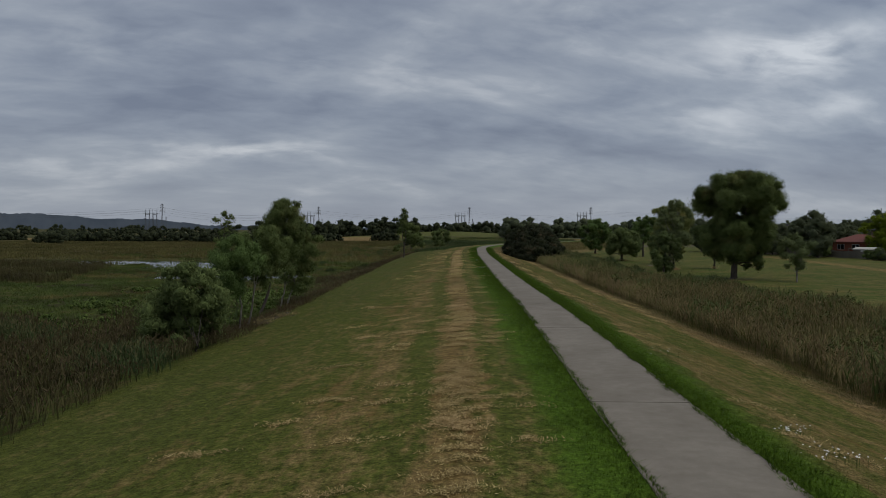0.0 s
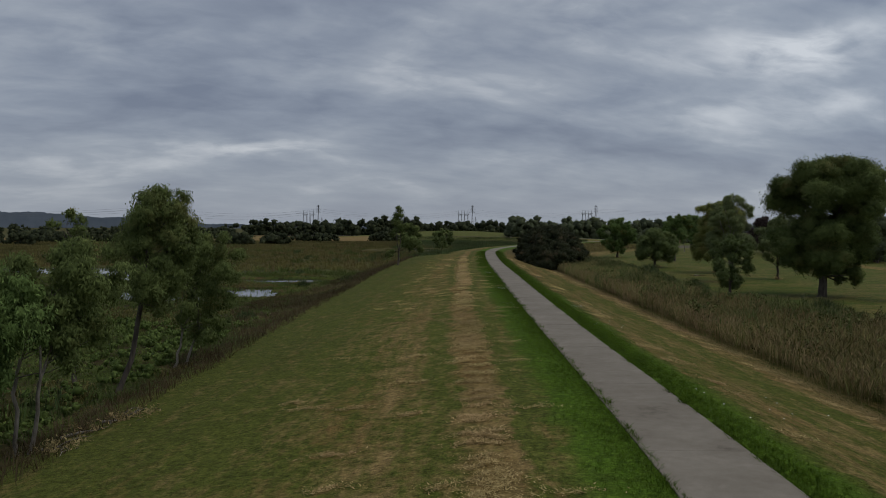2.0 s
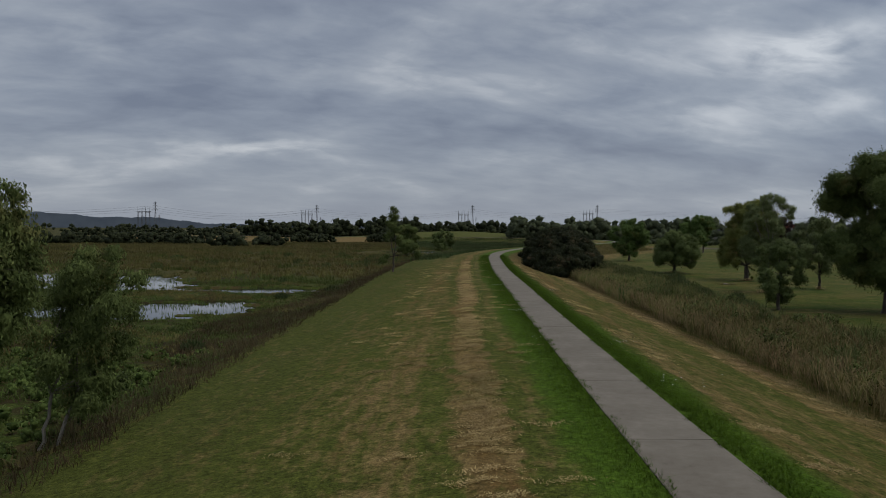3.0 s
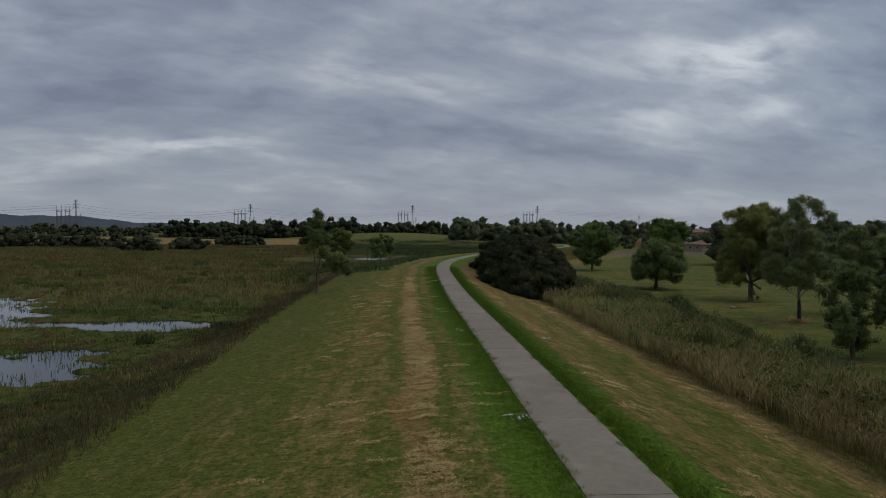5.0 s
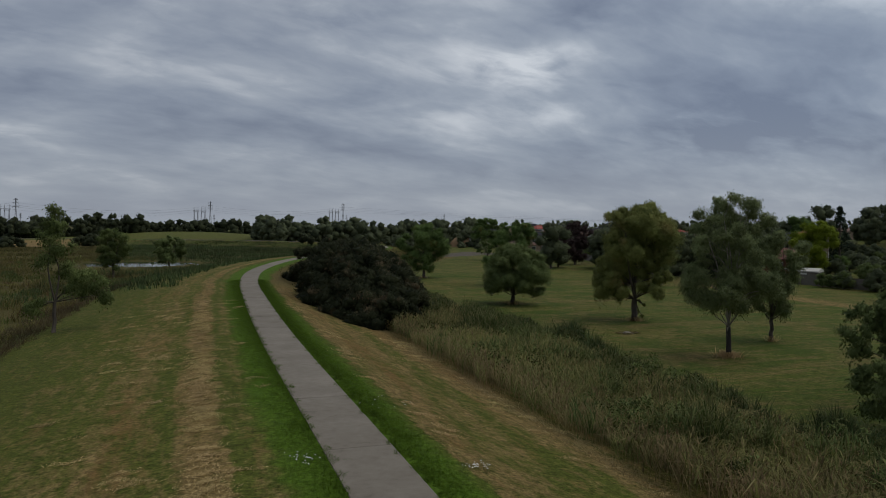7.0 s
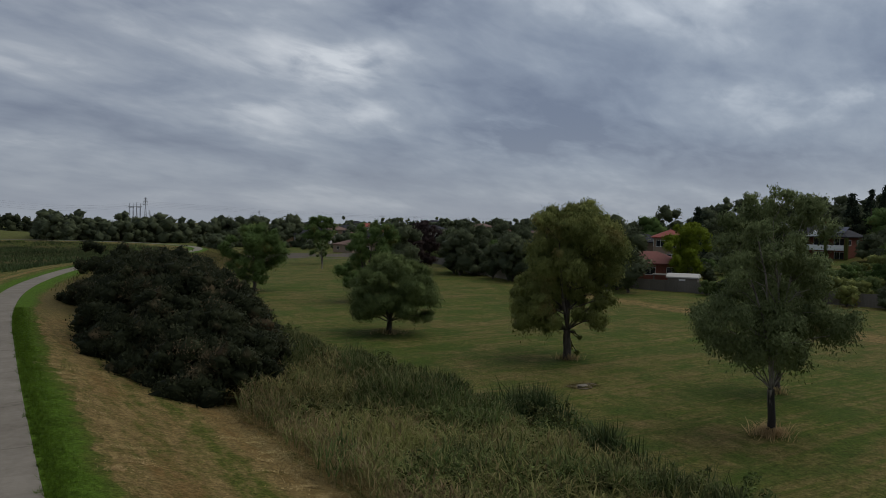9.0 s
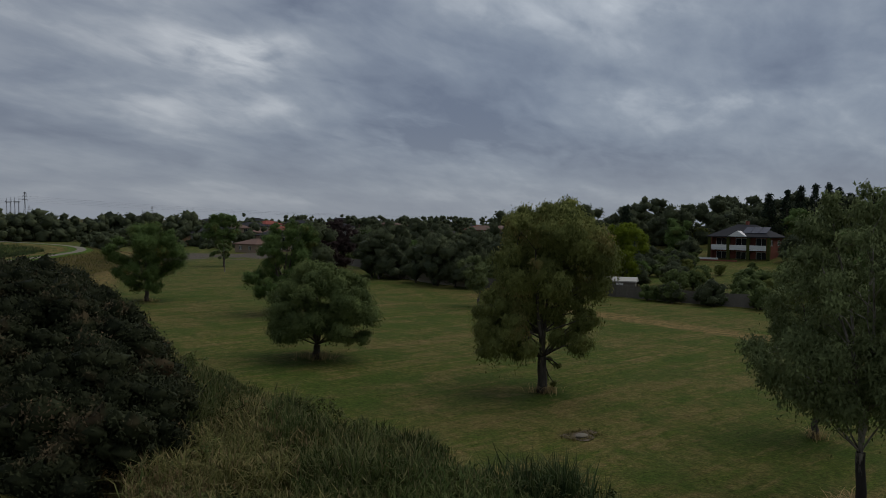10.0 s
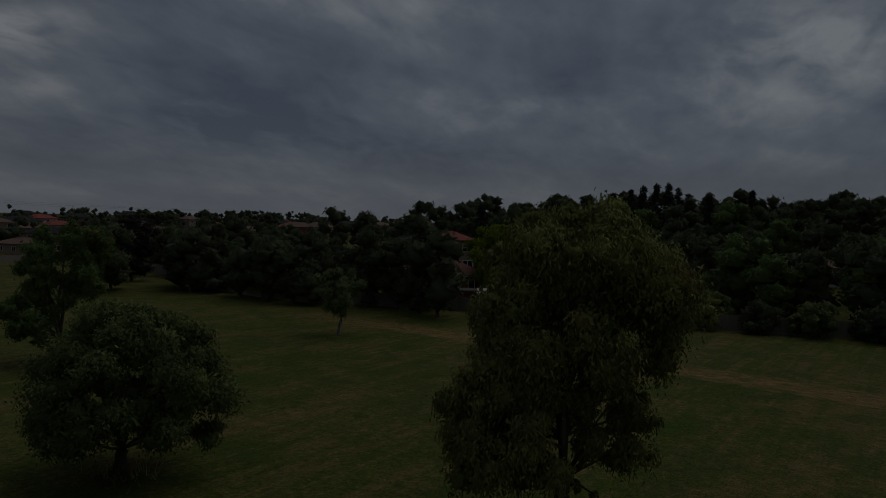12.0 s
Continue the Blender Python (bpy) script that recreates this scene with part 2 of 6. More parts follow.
def plain(name, color, rough=0.7, grain=8.0, vary=0.25, metal=0.0, spec=0.3, bump=0.15):
    """A painted, stony or wooden surface with variation at two scales."""
    m, nt = material(name)
    co = nd(nt, "ShaderNodeTexCoord").outputs["Object"]
    a, b = noise_(nt, co, grain, 4.0), noise_(nt, co, grain * 0.12, 3.0)
    rnd = nd(nt, "ShaderNodeObjectInfo").outputs["Random"]
    f = math_(nt, "ADD", math_(nt, "ADD", math_(nt, "MULTIPLY", a, vary), math_(nt, "MULTIPLY", b, vary)), math_(nt, "MULTIPLY", rnd, vary * 0.6))
    v = math_(nt, "ADD", f, 1.0 - vary * 1.3)
    hsv = nd(nt, "ShaderNodeHueSaturation", {"Color": (*color, 1), "Value": v}).outputs[0]
    finish(nt, hsv, rough, a, bump, 0.01, metal, spec)
    return m


def leafy(name, dark, light, old=None, translucent=0.16, size=0.5, clump=0.52, tufts=0.0):
    """Leaves: each one its own shade, each clump its own tone, with drifts through the crown."""
    m, nt = material(name)
    co = nd(nt, "ShaderNodeTexCoord").outputs["Object"]
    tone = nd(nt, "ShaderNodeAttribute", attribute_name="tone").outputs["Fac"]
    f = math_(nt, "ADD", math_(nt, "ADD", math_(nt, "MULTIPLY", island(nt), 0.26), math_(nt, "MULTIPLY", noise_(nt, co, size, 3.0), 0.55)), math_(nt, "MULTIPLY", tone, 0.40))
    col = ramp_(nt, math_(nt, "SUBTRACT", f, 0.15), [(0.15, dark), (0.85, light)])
    if old:
        drift = math_(nt, "MULTIPLY", math_(nt, "MAXIMUM", span_(nt, noise_(nt, co, size * 0.7, 2.0), 0.56, 0.74), span_(nt, tone, 0.89, 0.93)), span_(nt, island(nt), 0.1, 0.8))
        col = mix_(nt, drift, col, old)
    finish(nt, col, 0.65, noise_(nt, co, tufts, 4.0, 0.7) if tufts else None, 0.5, 0.5, translucent=translucent, spec=0.06, clump=clump)
    return m


def bark_(name, a, b, scale=3.0, burnt=0.0):
    m, nt = material(name)
    co = nd(nt, "ShaderNodeTexCoord").outputs["Object"]
    st = nd(nt, "ShaderNodeMapping", {"Vector": co, "Scale": (1, 1, 0.22)}).outputs[0]
    n1, n2 = noise_(nt, st, scale, 5.0, 0.65), noise_(nt, st, scale * 6, 3.0)
    col = ramp_(nt, n1, [(0.36, a), (0.62, b)])
    if burnt:           # char from an old grass fire, with a ragged upper edge
        z = nd(nt, "ShaderNodeSeparateXYZ", {0: co}).outputs[2]
        edge = math_(nt, "ADD", z, math_(nt, "MULTIPLY", math_(nt, "SUBTRACT", n1, 0.5), 3.5))
        col = mix_(nt, span_(nt, edge, burnt * 0.8, burnt, 0.95, 0.0), col, (0.018, 0.015, 0.013))
    finish(nt, col, 0.85, n2, 0.6, 0.03)
    return m


def ground_material():
    m, nt = material("grassland")
    co = place(nt)
    d = nd(nt, "ShaderNodeAttribute", attribute_name="across").outputs["Fac"]
    s = nd(nt, "ShaderNodeAttribute", attribute_name="along").outputs["Fac"]
    lanes = nd(nt, "ShaderNodeCombineXYZ", {0: d, 1: math_(nt, "MULTIPLY", s, 0.16), 2: 0.0}).outputs[0]
    bars = nd(nt, "ShaderNodeCombineXYZ", {0: math_(nt, "MULTIPLY", d, 1.3), 1: math_(nt, "MULTIPLY", s, 0.5), 2: 3.0}).outputs[0]
    turf = nd(nt, "ShaderNodeCombineXYZ", {0: d, 1: math_(nt, "MULTIPLY", s, 0.9), 2: 9.0}).outputs[0]
    n_lane, n_bar = noise_(nt, lanes, 0.75, 4.0, 0.6), noise_(nt, bars, 1.3, 5.0, 0.7)
    n_big, n_mid, n_fine = noise_(nt, co, 0.09, 3.0), noise_(nt, co, 0.8, 4.0, 0.6), noise_(nt, co, 11.0, 5.0, 0.75)
    n_lane2 = noise_(nt, nd(nt, "ShaderNodeCombineXYZ", {0: math_(nt, "MULTIPLY", s, 0.08), 1: math_(nt, "MULTIPLY", d, 0.12), 2: 7.0}).outputs[0], 1.0, 3.0)
    n_comb = noise_(nt, nd(nt, "ShaderNodeCombineXYZ", {0: d, 1: math_(nt, "MULTIPLY", s, 0.13), 2: 5.0}).outputs[0], 2.8, 4.0, 0.65)
    n_mot = noise_(nt, turf, 2.6, 6.0, 0.72)
    ragged = math_(nt, "ADD", d, math_(nt, "ADD", math_(nt, "MULTIPLY", math_(nt, "SUBTRACT", n_mid, 0.5), 1.5), math_(nt, "MULTIPLY", math_(nt, "SUBTRACT", n_lane2, 0.5), 1.6)))
    # the shares of dead thatch and of lush growth, by the distance from the path
    u = span_(nt, ragged, -40, 40)
    pos = lambda v: (v + 40) / 80
    dead = ramp_(nt, u, [(pos(-40), 0.42), (pos(-15), 0.445), (pos(-11), 0.465), (pos(-8.4), 0.485), (pos(-7.9), 0.515), (pos(-6.8), 0.52), (pos(-6.2), 0.47), (pos(-5.6), 0.46), (pos(-5.2), 0.575), (pos(-4.1), 0.575),
                         (pos(-3.8), 0.41), (pos(-3.2), 0.50), (pos(-2.6), 0.45), (pos(-2.2), 0.22), (pos(2.3), 0.22), (pos(2.8), 0.51), (pos(4.4), 0.52), (pos(5.2), 0.485), (pos(6.2), 0.50),
                         (pos(6.9), 0.455), (pos(7.9), 0.46), (pos(8.5), 0.55), (pos(9.8), 0.56), (pos(10.6), 0.5)])
    lush = ramp_(nt, u, [(pos(-3.0), 0.0), (pos(-2.4), 1.0), (pos(2.1), 1.0), (pos(2.7), 0.0)])
    pick = math_(nt, "ADD", math_(nt, "ADD", math_(nt, "MULTIPLY", n_lane, 0.24), math_(nt, "MULTIPLY", n_comb, 0.20)), math_(nt, "ADD", math_(nt, "MULTIPLY", n_bar, 0.24), math_(nt, "MULTIPLY", n_mot, 0.32)))
    thatch = span_(nt, math_(nt, "ADD", math_(nt, "ADD", math_(nt, "SUBTRACT", dead, 0.5), math_(nt, "MULTIPLY", span_(nt, s, 155, 190), span_(nt, ragged, 2.6, 3.2, 0.0, 0.05))), pick), 0.455, 0.575, 0.0, 0.92)
    green = ramp_(nt, math_(nt, "ADD", math_(nt, "MULTIPLY", n_fine, 0.6), math_(nt, "MULTIPLY", n_mot, 0.4)), [(0.38, (0.038, 0.048, 0.008)), (0.62, (0.112, 0.124, 0.024))])
    straw = ramp_(nt, math_(nt, "ADD", math_(nt, "MULTIPLY", n_fine, 0.6), math_(nt, "MULTIPLY", n_bar, 0.4)), [(0.38, (0.092, 0.062, 0.020)), (0.62, (0.275, 0.190, 0.080))])
    fresh = ramp_(nt, math_(nt, "ADD", math_(nt, "MULTIPLY", n_fine, 0.6), math_(nt, "MULTIPLY", n_mot, 0.4)), [(0.34, (0.034, 0.070, 0.006)), (0.66, (0.092, 0.155, 0.015))])
    rust = math_(nt, "MULTIPLY", span_(nt, noise_(nt, lanes, 0.5, 3.0, 0.6), 0.50, 0.66), span_(nt, n_mid, 0.35, 0.6, 0.2, 0.8))
    col = mix_(nt, thatch, green, mix_(nt, rust, straw, (0.150, 0.082, 0.028)))
    col = mix_(nt, math_(nt, "MULTIPLY", lush, span_(nt, n_mot, 0.25, 0.5, 0.6, 1.0)), col, fresh)
    # a darker green mixed in down the marsh-side slope
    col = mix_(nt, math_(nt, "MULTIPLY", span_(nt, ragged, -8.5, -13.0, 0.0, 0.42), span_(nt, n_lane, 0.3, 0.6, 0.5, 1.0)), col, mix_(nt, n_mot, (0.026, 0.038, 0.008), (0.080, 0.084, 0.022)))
    # wetland on one side
    marsh = ramp_(nt, math_(nt, "ADD", math_(nt, "ADD", math_(nt, "MULTIPLY", n_mid, 0.4), math_(nt, "MULTIPLY", n_mot, 0.2)), math_(nt, "MULTIPLY", n_big, 0.4)),
                  [(0.40, (0.034, 0.024, 0.012)), (0.45, (0.046, 0.040, 0.014)), (0.49, (0.040, 0.054, 0.011)), (0.53, (0.066, 0.086, 0.016)), (0.58, (0.080, 0.060, 0.024))])
    wet = span_(nt, ragged, -16.3, -17.3)
    col = mix_(nt, wet, col, marsh)
    # mown paddock on the other
    sw = nd(nt, "ShaderNodeMapping", {"Vector": co, "Rotation": (0, 0, radians(38)), "Scale": (0.10, 0.85, 1)}).outputs[0]
    rows_ = noise_(nt, sw, 1.0, 3.0, 0.6, 0.8)
    tone = math_(nt, "ADD", math_(nt, "MULTIPLY", rows_, 0.5), math_(nt, "MULTIPLY", n_big, 0.5))
    tone = math_(nt, "ADD", math_(nt, "MULTIPLY", tone, 0.6), math_(nt, "ADD", math_(nt, "MULTIPLY", n_mot, 0.22), math_(nt, "MULTIPLY", n_mid, 0.18)))
    mown = mix_(nt, 0.3, green, fresh)
    mown = mix_(nt, span_(nt, tone, 0.45, 0.56, 0.0, 0.72), mown, mix_(nt, 0.25, straw, green))
    rake = nd(nt, "ShaderNodeMapping", {"Vector": co, "Rotation": (0, 0, radians(52)), "Scale": (0.05, 1.0, 1)}).outputs[0]
    lines = math_(nt, "MULTIPLY", span_(nt, noise_(nt, rake, 1.1, 2.0, 0.5, 1.2), 0.50, 0.62), span_(nt, n_bar, 0.35, 0.6))
    mown = mix_(nt, math_(nt, "MULTIPLY", lines, 0.62), mown, straw)
    rank = span_(nt, noise_(nt, co, 0.28, 4.0, 0.65), 0.46, 0.60, 0.0, 0.62)
    mown = mix_(nt, rank, mown, mix_(nt, 0.5, fresh, (0.030, 0.050, 0.012)))
    mown = nd(nt, "ShaderNodeHueSaturation", {"Color": mown, "Value": 0.93, "Saturation": 0.97, "Hue": 0.500}).outputs[0]
    col = mix_(nt, span_(nt, ragged, 19, 23), col, mown)
    # dry fields and the far meadow
    xyz = nd(nt, "ShaderNodeSeparateXYZ", {0: co})
    wavy = math_(nt, "ADD", xyz.outputs[1], math_(nt, "MULTIPLY", math_(nt, "SUBTRACT", n_big, 0.5), 60))
    rough = mix_(nt, span_(nt, n_big, 0.4, 0.6), (0.052, 0.055, 0.018), (0.085, 0.075, 0.028))
    col = mix_(nt, span_(nt, xyz.outputs[1], 440, 470), col, rough)
    dry = math_(nt, "MULTIPLY", math_(nt, "MULTIPLY", span_(nt, wavy, 385, 392), span_(nt, wavy, 470, 455)), span_(nt, xyz.outputs[0], -25, -40))
    col = mix_(nt, dry, col, mix_(nt, 0.5, straw, (0.19, 0.135, 0.055)))
    mound = math_(nt, "MULTIPLY", span_(nt, xyz.outputs[1], 470, 490), span_(nt, math_(nt, "ABSOLUTE", math_(nt, "SUBTRACT", xyz.outputs[0], 5.0)), 95, 80))
    col = mix_(nt, mound, col, mix_(nt, 0.5, green, (0.11, 0.11, 0.034)))
    # tan marsh beyond the ponds, and the tan far bank
    tan = mix_(nt, n_mot, (0.056, 0.048, 0.016), (0.125, 0.098, 0.038))
    col = mix_(nt, math_(nt, "MULTIPLY", math_(nt, "MULTIPLY", wet, span_(nt, wavy, 135, 165, 0.0, 0.75)), span_(nt, wavy, 400, 380)), col, tan)
    bank = math_(nt, "MULTIPLY", math_(nt, "MULTIPLY", span_(nt, ragged, 2.4, 3.2), span_(nt, ragged, 15, 12.5)), span_(nt, s, 225, 240))
    col = mix_(nt, math_(nt, "MULTIPLY", bank, 0.85), col, tan)
    # a mown dry swath and rough verge before the palings
    verge = math_(nt, "ADD", xyz.outputs[0], math_(nt, "ADD", math_(nt, "MULTIPLY", math_(nt, "SUBTRACT", n_mid, 0.5), 3.0), math_(nt, "MULTIPLY", xyz.outputs[1], -0.12)))
    swath = math_(nt, "MULTIPLY", math_(nt, "MULTIPLY", span_(nt, verge, 57.5, 58.5), span_(nt, verge, 63, 61.5)), span_(nt, n_bar, 0.3, 0.55))
    col = mix_(nt, math_(nt, "MULTIPLY", swath, span_(nt, xyz.outputs[1], 200, 180)), col, straw)
    # a strip of bare gravelly earth beyond the paddock
    strip = math_(nt, "MULTIPLY", math_(nt, "MULTIPLY", span_(nt, wavy, 300, 304), span_(nt, wavy, 328, 322)), math_(nt, "MULTIPLY", span_(nt, xyz.outputs[0], 76, 79), span_(nt, xyz.outputs[0], 125, 115)))
    col = mix_(nt, strip, col, mix_(nt, n_mot, (0.075, 0.062, 0.050), (0.13, 0.11, 0.09)))
    # single tufts and bare specks
    tuft = math_(nt, "ADD", math_(nt, "MULTIPLY", span_(nt, noise_(nt, co, 26.0, 3.0, 0.7), 0.36, 0.64, 0.0, 1.0), 0.55), math_(nt, "MULTIPLY", span_(nt, noise_(nt, co, 6.0, 3.0, 0.6), 0.36, 0.64), 0.45))
    col = nd(nt, "ShaderNodeHueSaturation", {"Color": col, "Value": span_(nt, tuft, 0.15, 0.85, 0.54, 1.28)}).outputs[0]
    relief = math_(nt, "ADD", math_(nt, "MULTIPLY", n_fine, 0.5), math_(nt, "MULTIPLY", noise_(nt, co, 30.0, 3.0), 0.5))
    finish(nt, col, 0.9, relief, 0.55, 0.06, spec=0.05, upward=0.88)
    return m


GRASS = ground_material()


def concrete_material():
    m, nt = material("weathered_concrete")
    co = place(nt)
    rnd = nd(nt, "ShaderNodeObjectInfo").outputs["Random"]
    big, mid, grit = noise_(nt, co, 0.5, 4.0), noise_(nt, co, 3.0, 5.0, 0.65), noise_(nt, co, 60.0, 3.0)
    f = math_(nt, "ADD", math_(nt, "ADD", math_(nt, "MULTIPLY", big, 0.45), math_(nt, "MULTIPLY", mid, 0.35)), math_(nt, "MULTIPLY", grit, 0.2))
    col = ramp_(nt, math_(nt, "ADD", f, math_(nt, "MULTIPLY", rnd, 0.06)), [(0.36, (0.088, 0.072, 0.050)), (0.45, (0.146, 0.124, 0.094)), (0.55, (0.170, 0.147, 0.114)), (0.65, (0.205, 0.178, 0.140))])
    finish(nt, col, 0.85, math_(nt, "ADD", grit, mid), 0.3, 0.01)
    return m


CONCRETE = concrete_material()


def water_material():
    m, nt = material("still_water")
    co = place(nt)
    n = noise_(nt, co, 1.6, 3.0)
    finish(nt, (0.012, 0.016, 0.014), 0.06, n, 0.05, 0.02, spec=0.5)
    return m


POND_WATER = water_material()


def reedy(name, lo, hi, plume):
    """Standing reeds and sedges: dry stalks below, greener blades above, each its own tone."""
    m, nt = material(name)
    up_ = nd(nt, "ShaderNodeAttribute", attribute_name="rise").outputs["Fac"]
    r = island(nt)
    big = noise_(nt, place(nt), 0.22, 3.0)
    base = ramp_(nt, math_(nt, "ADD", math_(nt, "MULTIPLY", r, 0.5), math_(nt, "MULTIPLY", big, 0.6)), [(0.25, lo), (0.8, hi)])
    broad = noise_(nt, nd(nt, "ShaderNodeMapping", {"Vector": place(nt), "Scale": (0.5, 1, 1)}).outputs[0], 0.09, 3.0, 0.6, 0.5)
    base = nd(nt, "ShaderNodeHueSaturation", {"Color": base, "Value": span_(nt, broad, 0.35, 0.65, 0.66, 1.34), "Hue": span_(nt, noise_(nt, place(nt), 0.13, 2.0), 0.35, 0.65, 0.494, 0.522)}).outputs[0]
    col = mix_(nt, math_(nt, "MULTIPLY", span_(nt, up_, 0.55, 1.0), span_(nt, r, 0.3, 0.8)), base, plume)
    finish(nt, col, 0.75, translucent=0.2, spec=0.05, upward=0.7)
    return m


REED = reedy("reed_blades", (0.082, 0.072, 0.025), (0.128, 0.132, 0.041), (0.188, 0.138, 0.068))
REED_FRESH = reedy("fresh_reed_blades", (0.098, 0.098, 0.030), (0.165, 0.185, 0.056), (0.235, 0.190, 0.085))
REED_DRY = reedy("dry_reed_blades", (0.150, 0.112, 0.050), (0.29, 0.215, 0.11), (0.21, 0.155, 0.08))
REED_GREEN = reedy("green_reed_blades", (0.048, 0.066, 0.018), (0.110, 0.142, 0.042), (0.135, 0.135, 0.055))
SEDGE = reedy("brown_sedge", (0.036, 0.026, 0.014), (0.082, 0.060, 0.031), (0.085, 0.074, 0.036))
MARSH_REED = reedy("dark_marsh_reeds", (0.040, 0.032, 0.015), (0.074, 0.072, 0.026), (0.10, 0.074, 0.040))
BULRUSH = reedy("bulrush_blades", (0.026, 0.040, 0.014), (0.070, 0.098, 0.034), (0.12, 0.11, 0.05))
HERB = reedy("marsh_herb_leaves", (0.036, 0.048, 0.012), (0.082, 0.106, 0.027), (0.095, 0.105, 0.032))
HAY = reedy("dry_hay", (0.23, 0.155, 0.066), (0.52, 0.38, 0.19), (0.40, 0.29, 0.15))
TUSSOCK = reedy("marsh_grass", (0.046, 0.042, 0.014), (0.136, 0.120, 0.040), (0.178, 0.136, 0.064))
RUSSET = reedy("russet_sedge", (0.052, 0.034, 0.017), (0.105, 0.072, 0.034), (0.13, 0.09, 0.045))

GUM_LEAF = leafy("gum_leaves", (0.058, 0.094, 0.026), (0.178, 0.258, 0.074), (0.20, 0.17, 0.05))
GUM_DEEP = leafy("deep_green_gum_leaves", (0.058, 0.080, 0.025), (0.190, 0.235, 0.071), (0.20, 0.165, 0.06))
GUM_OLIVE = leafy("olive_gum_leaves", (0.105, 0.122, 0.036), (0.300, 0.315, 0.090), (0.36, 0.24, 0.09))
GUM_GREY = leafy("grey_gum_leaves", (0.088, 0.112, 0.045), (0.262, 0.305, 0.120))
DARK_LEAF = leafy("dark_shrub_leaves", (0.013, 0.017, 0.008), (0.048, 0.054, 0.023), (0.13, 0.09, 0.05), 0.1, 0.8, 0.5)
DENSE_LEAF = leafy("dense_tree_leaves", (0.068, 0.094, 0.032), (0.200, 0.245, 0.080))
WEED_LEAF = leafy("weed_leaves", (0.046, 0.056, 0.018), (0.145, 0.155, 0.052), (0.17, 0.13, 0.06))
LUSH_LEAF = leafy("fresh_weed_leaves", (0.060, 0.092, 0.022), (0.170, 0.225, 0.060))
FAR_LEAF = leafy("woodland_leaves", (0.062, 0.076, 0.044), (0.165, 0.188, 0.092), None, 0.2, 0.6, 0.7, 1.4)
HEDGE_LEAF = leafy("hedge_leaves", (0.030, 0.038, 0.020), (0.092, 0.104, 0.050), None, 0.15, 0.6, 0.7, 1.4)
LIME_LEAF = leafy("lime_green_leaves", (0.11, 0.15, 0.012), (0.27, 0.33, 0.03))
PINE_LEAF = leafy("conifer_needles", (0.020, 0.030, 0.018), (0.050, 0.066, 0.036), None, 0.05)
BARK_PALE = bark_("pale_gum_bark", (0.075, 0.062, 0.048), (0.26, 0.23, 0.19))
BARK_BURNT = bark_("gum_bark_with_blackened_foot", (0.10, 0.085, 0.065), (0.34, 0.30, 0.25), 3.0, 2.0)
BARK_DARK = bark_("dark_rough_bark", (0.035, 0.028, 0.022), (0.11, 0.09, 0.07))

# ---------------------------------------------------------------- ground
def graded(lo, hi, step, far_lo, far_hi, ratio=1.13):
    mid = list(np.arange(lo, hi + step / 2, step))
    out, v, w = [], hi, step
    while v < far_hi:
        w *= ratio
        v += w
        out.append(v)
    left, v, w = [], lo, step
    while v > far_lo:
        w *= ratio
        v -= w
        left.append(v)
    return np.array(left[::-1] + mid + out)


def build_ground():
    gx, gy = graded(-70, 70, 1.0, -3000, 3000), graded(-20, 300, 1.5, -400, 4200)
    # finer about the ponds
    gx = np.unique(np.concatenate([gx, np.arange(-60, -12, 0.5)]))
    gy = np.unique(np.concatenate([gy[(gy < 92) | (gy > 134)], np.arange(92, 134.1, 0.5)]))
    X, Y = np.meshgrid(gx, gy)
    a, s = across_along(X, Y)
    z = height(X, Y, a.reshape(X.shape))
    v = np.stack([X, Y, z], 2).reshape(-1, 3)
    n, m = len(gx), len(gy)
    i, j = np.meshgrid(np.arange(m - 1), np.arange(n - 1), indexing="ij")
    k = i * n + j
    f = np.stack([k, k + 1, k + n + 1, k + n], 2).reshape(-1, 4)
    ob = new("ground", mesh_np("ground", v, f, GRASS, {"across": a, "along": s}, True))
    return tagged(ob, "mown grass levee between a marsh and a wide green paddock", "ground", kind="structure")


ground = build_ground()


def build_water():
    for (px, py, rx, ry) in [(-60, 118, 52, 50), (-7, 264, 20, 20)]:
        bm = bmesh.new()
        bm.faces.new([bm.verts.new((px + rx * math.cos(i / 48 * 2 * math.pi), py + ry * math.sin(i / 48 * 2 * math.pi), WATER)) for i in range(48)])
        tagged(part("water", bm, POND_WATER), "still shallow marsh pond reflecting the grey sky", "water", kind="structure")


build_water()


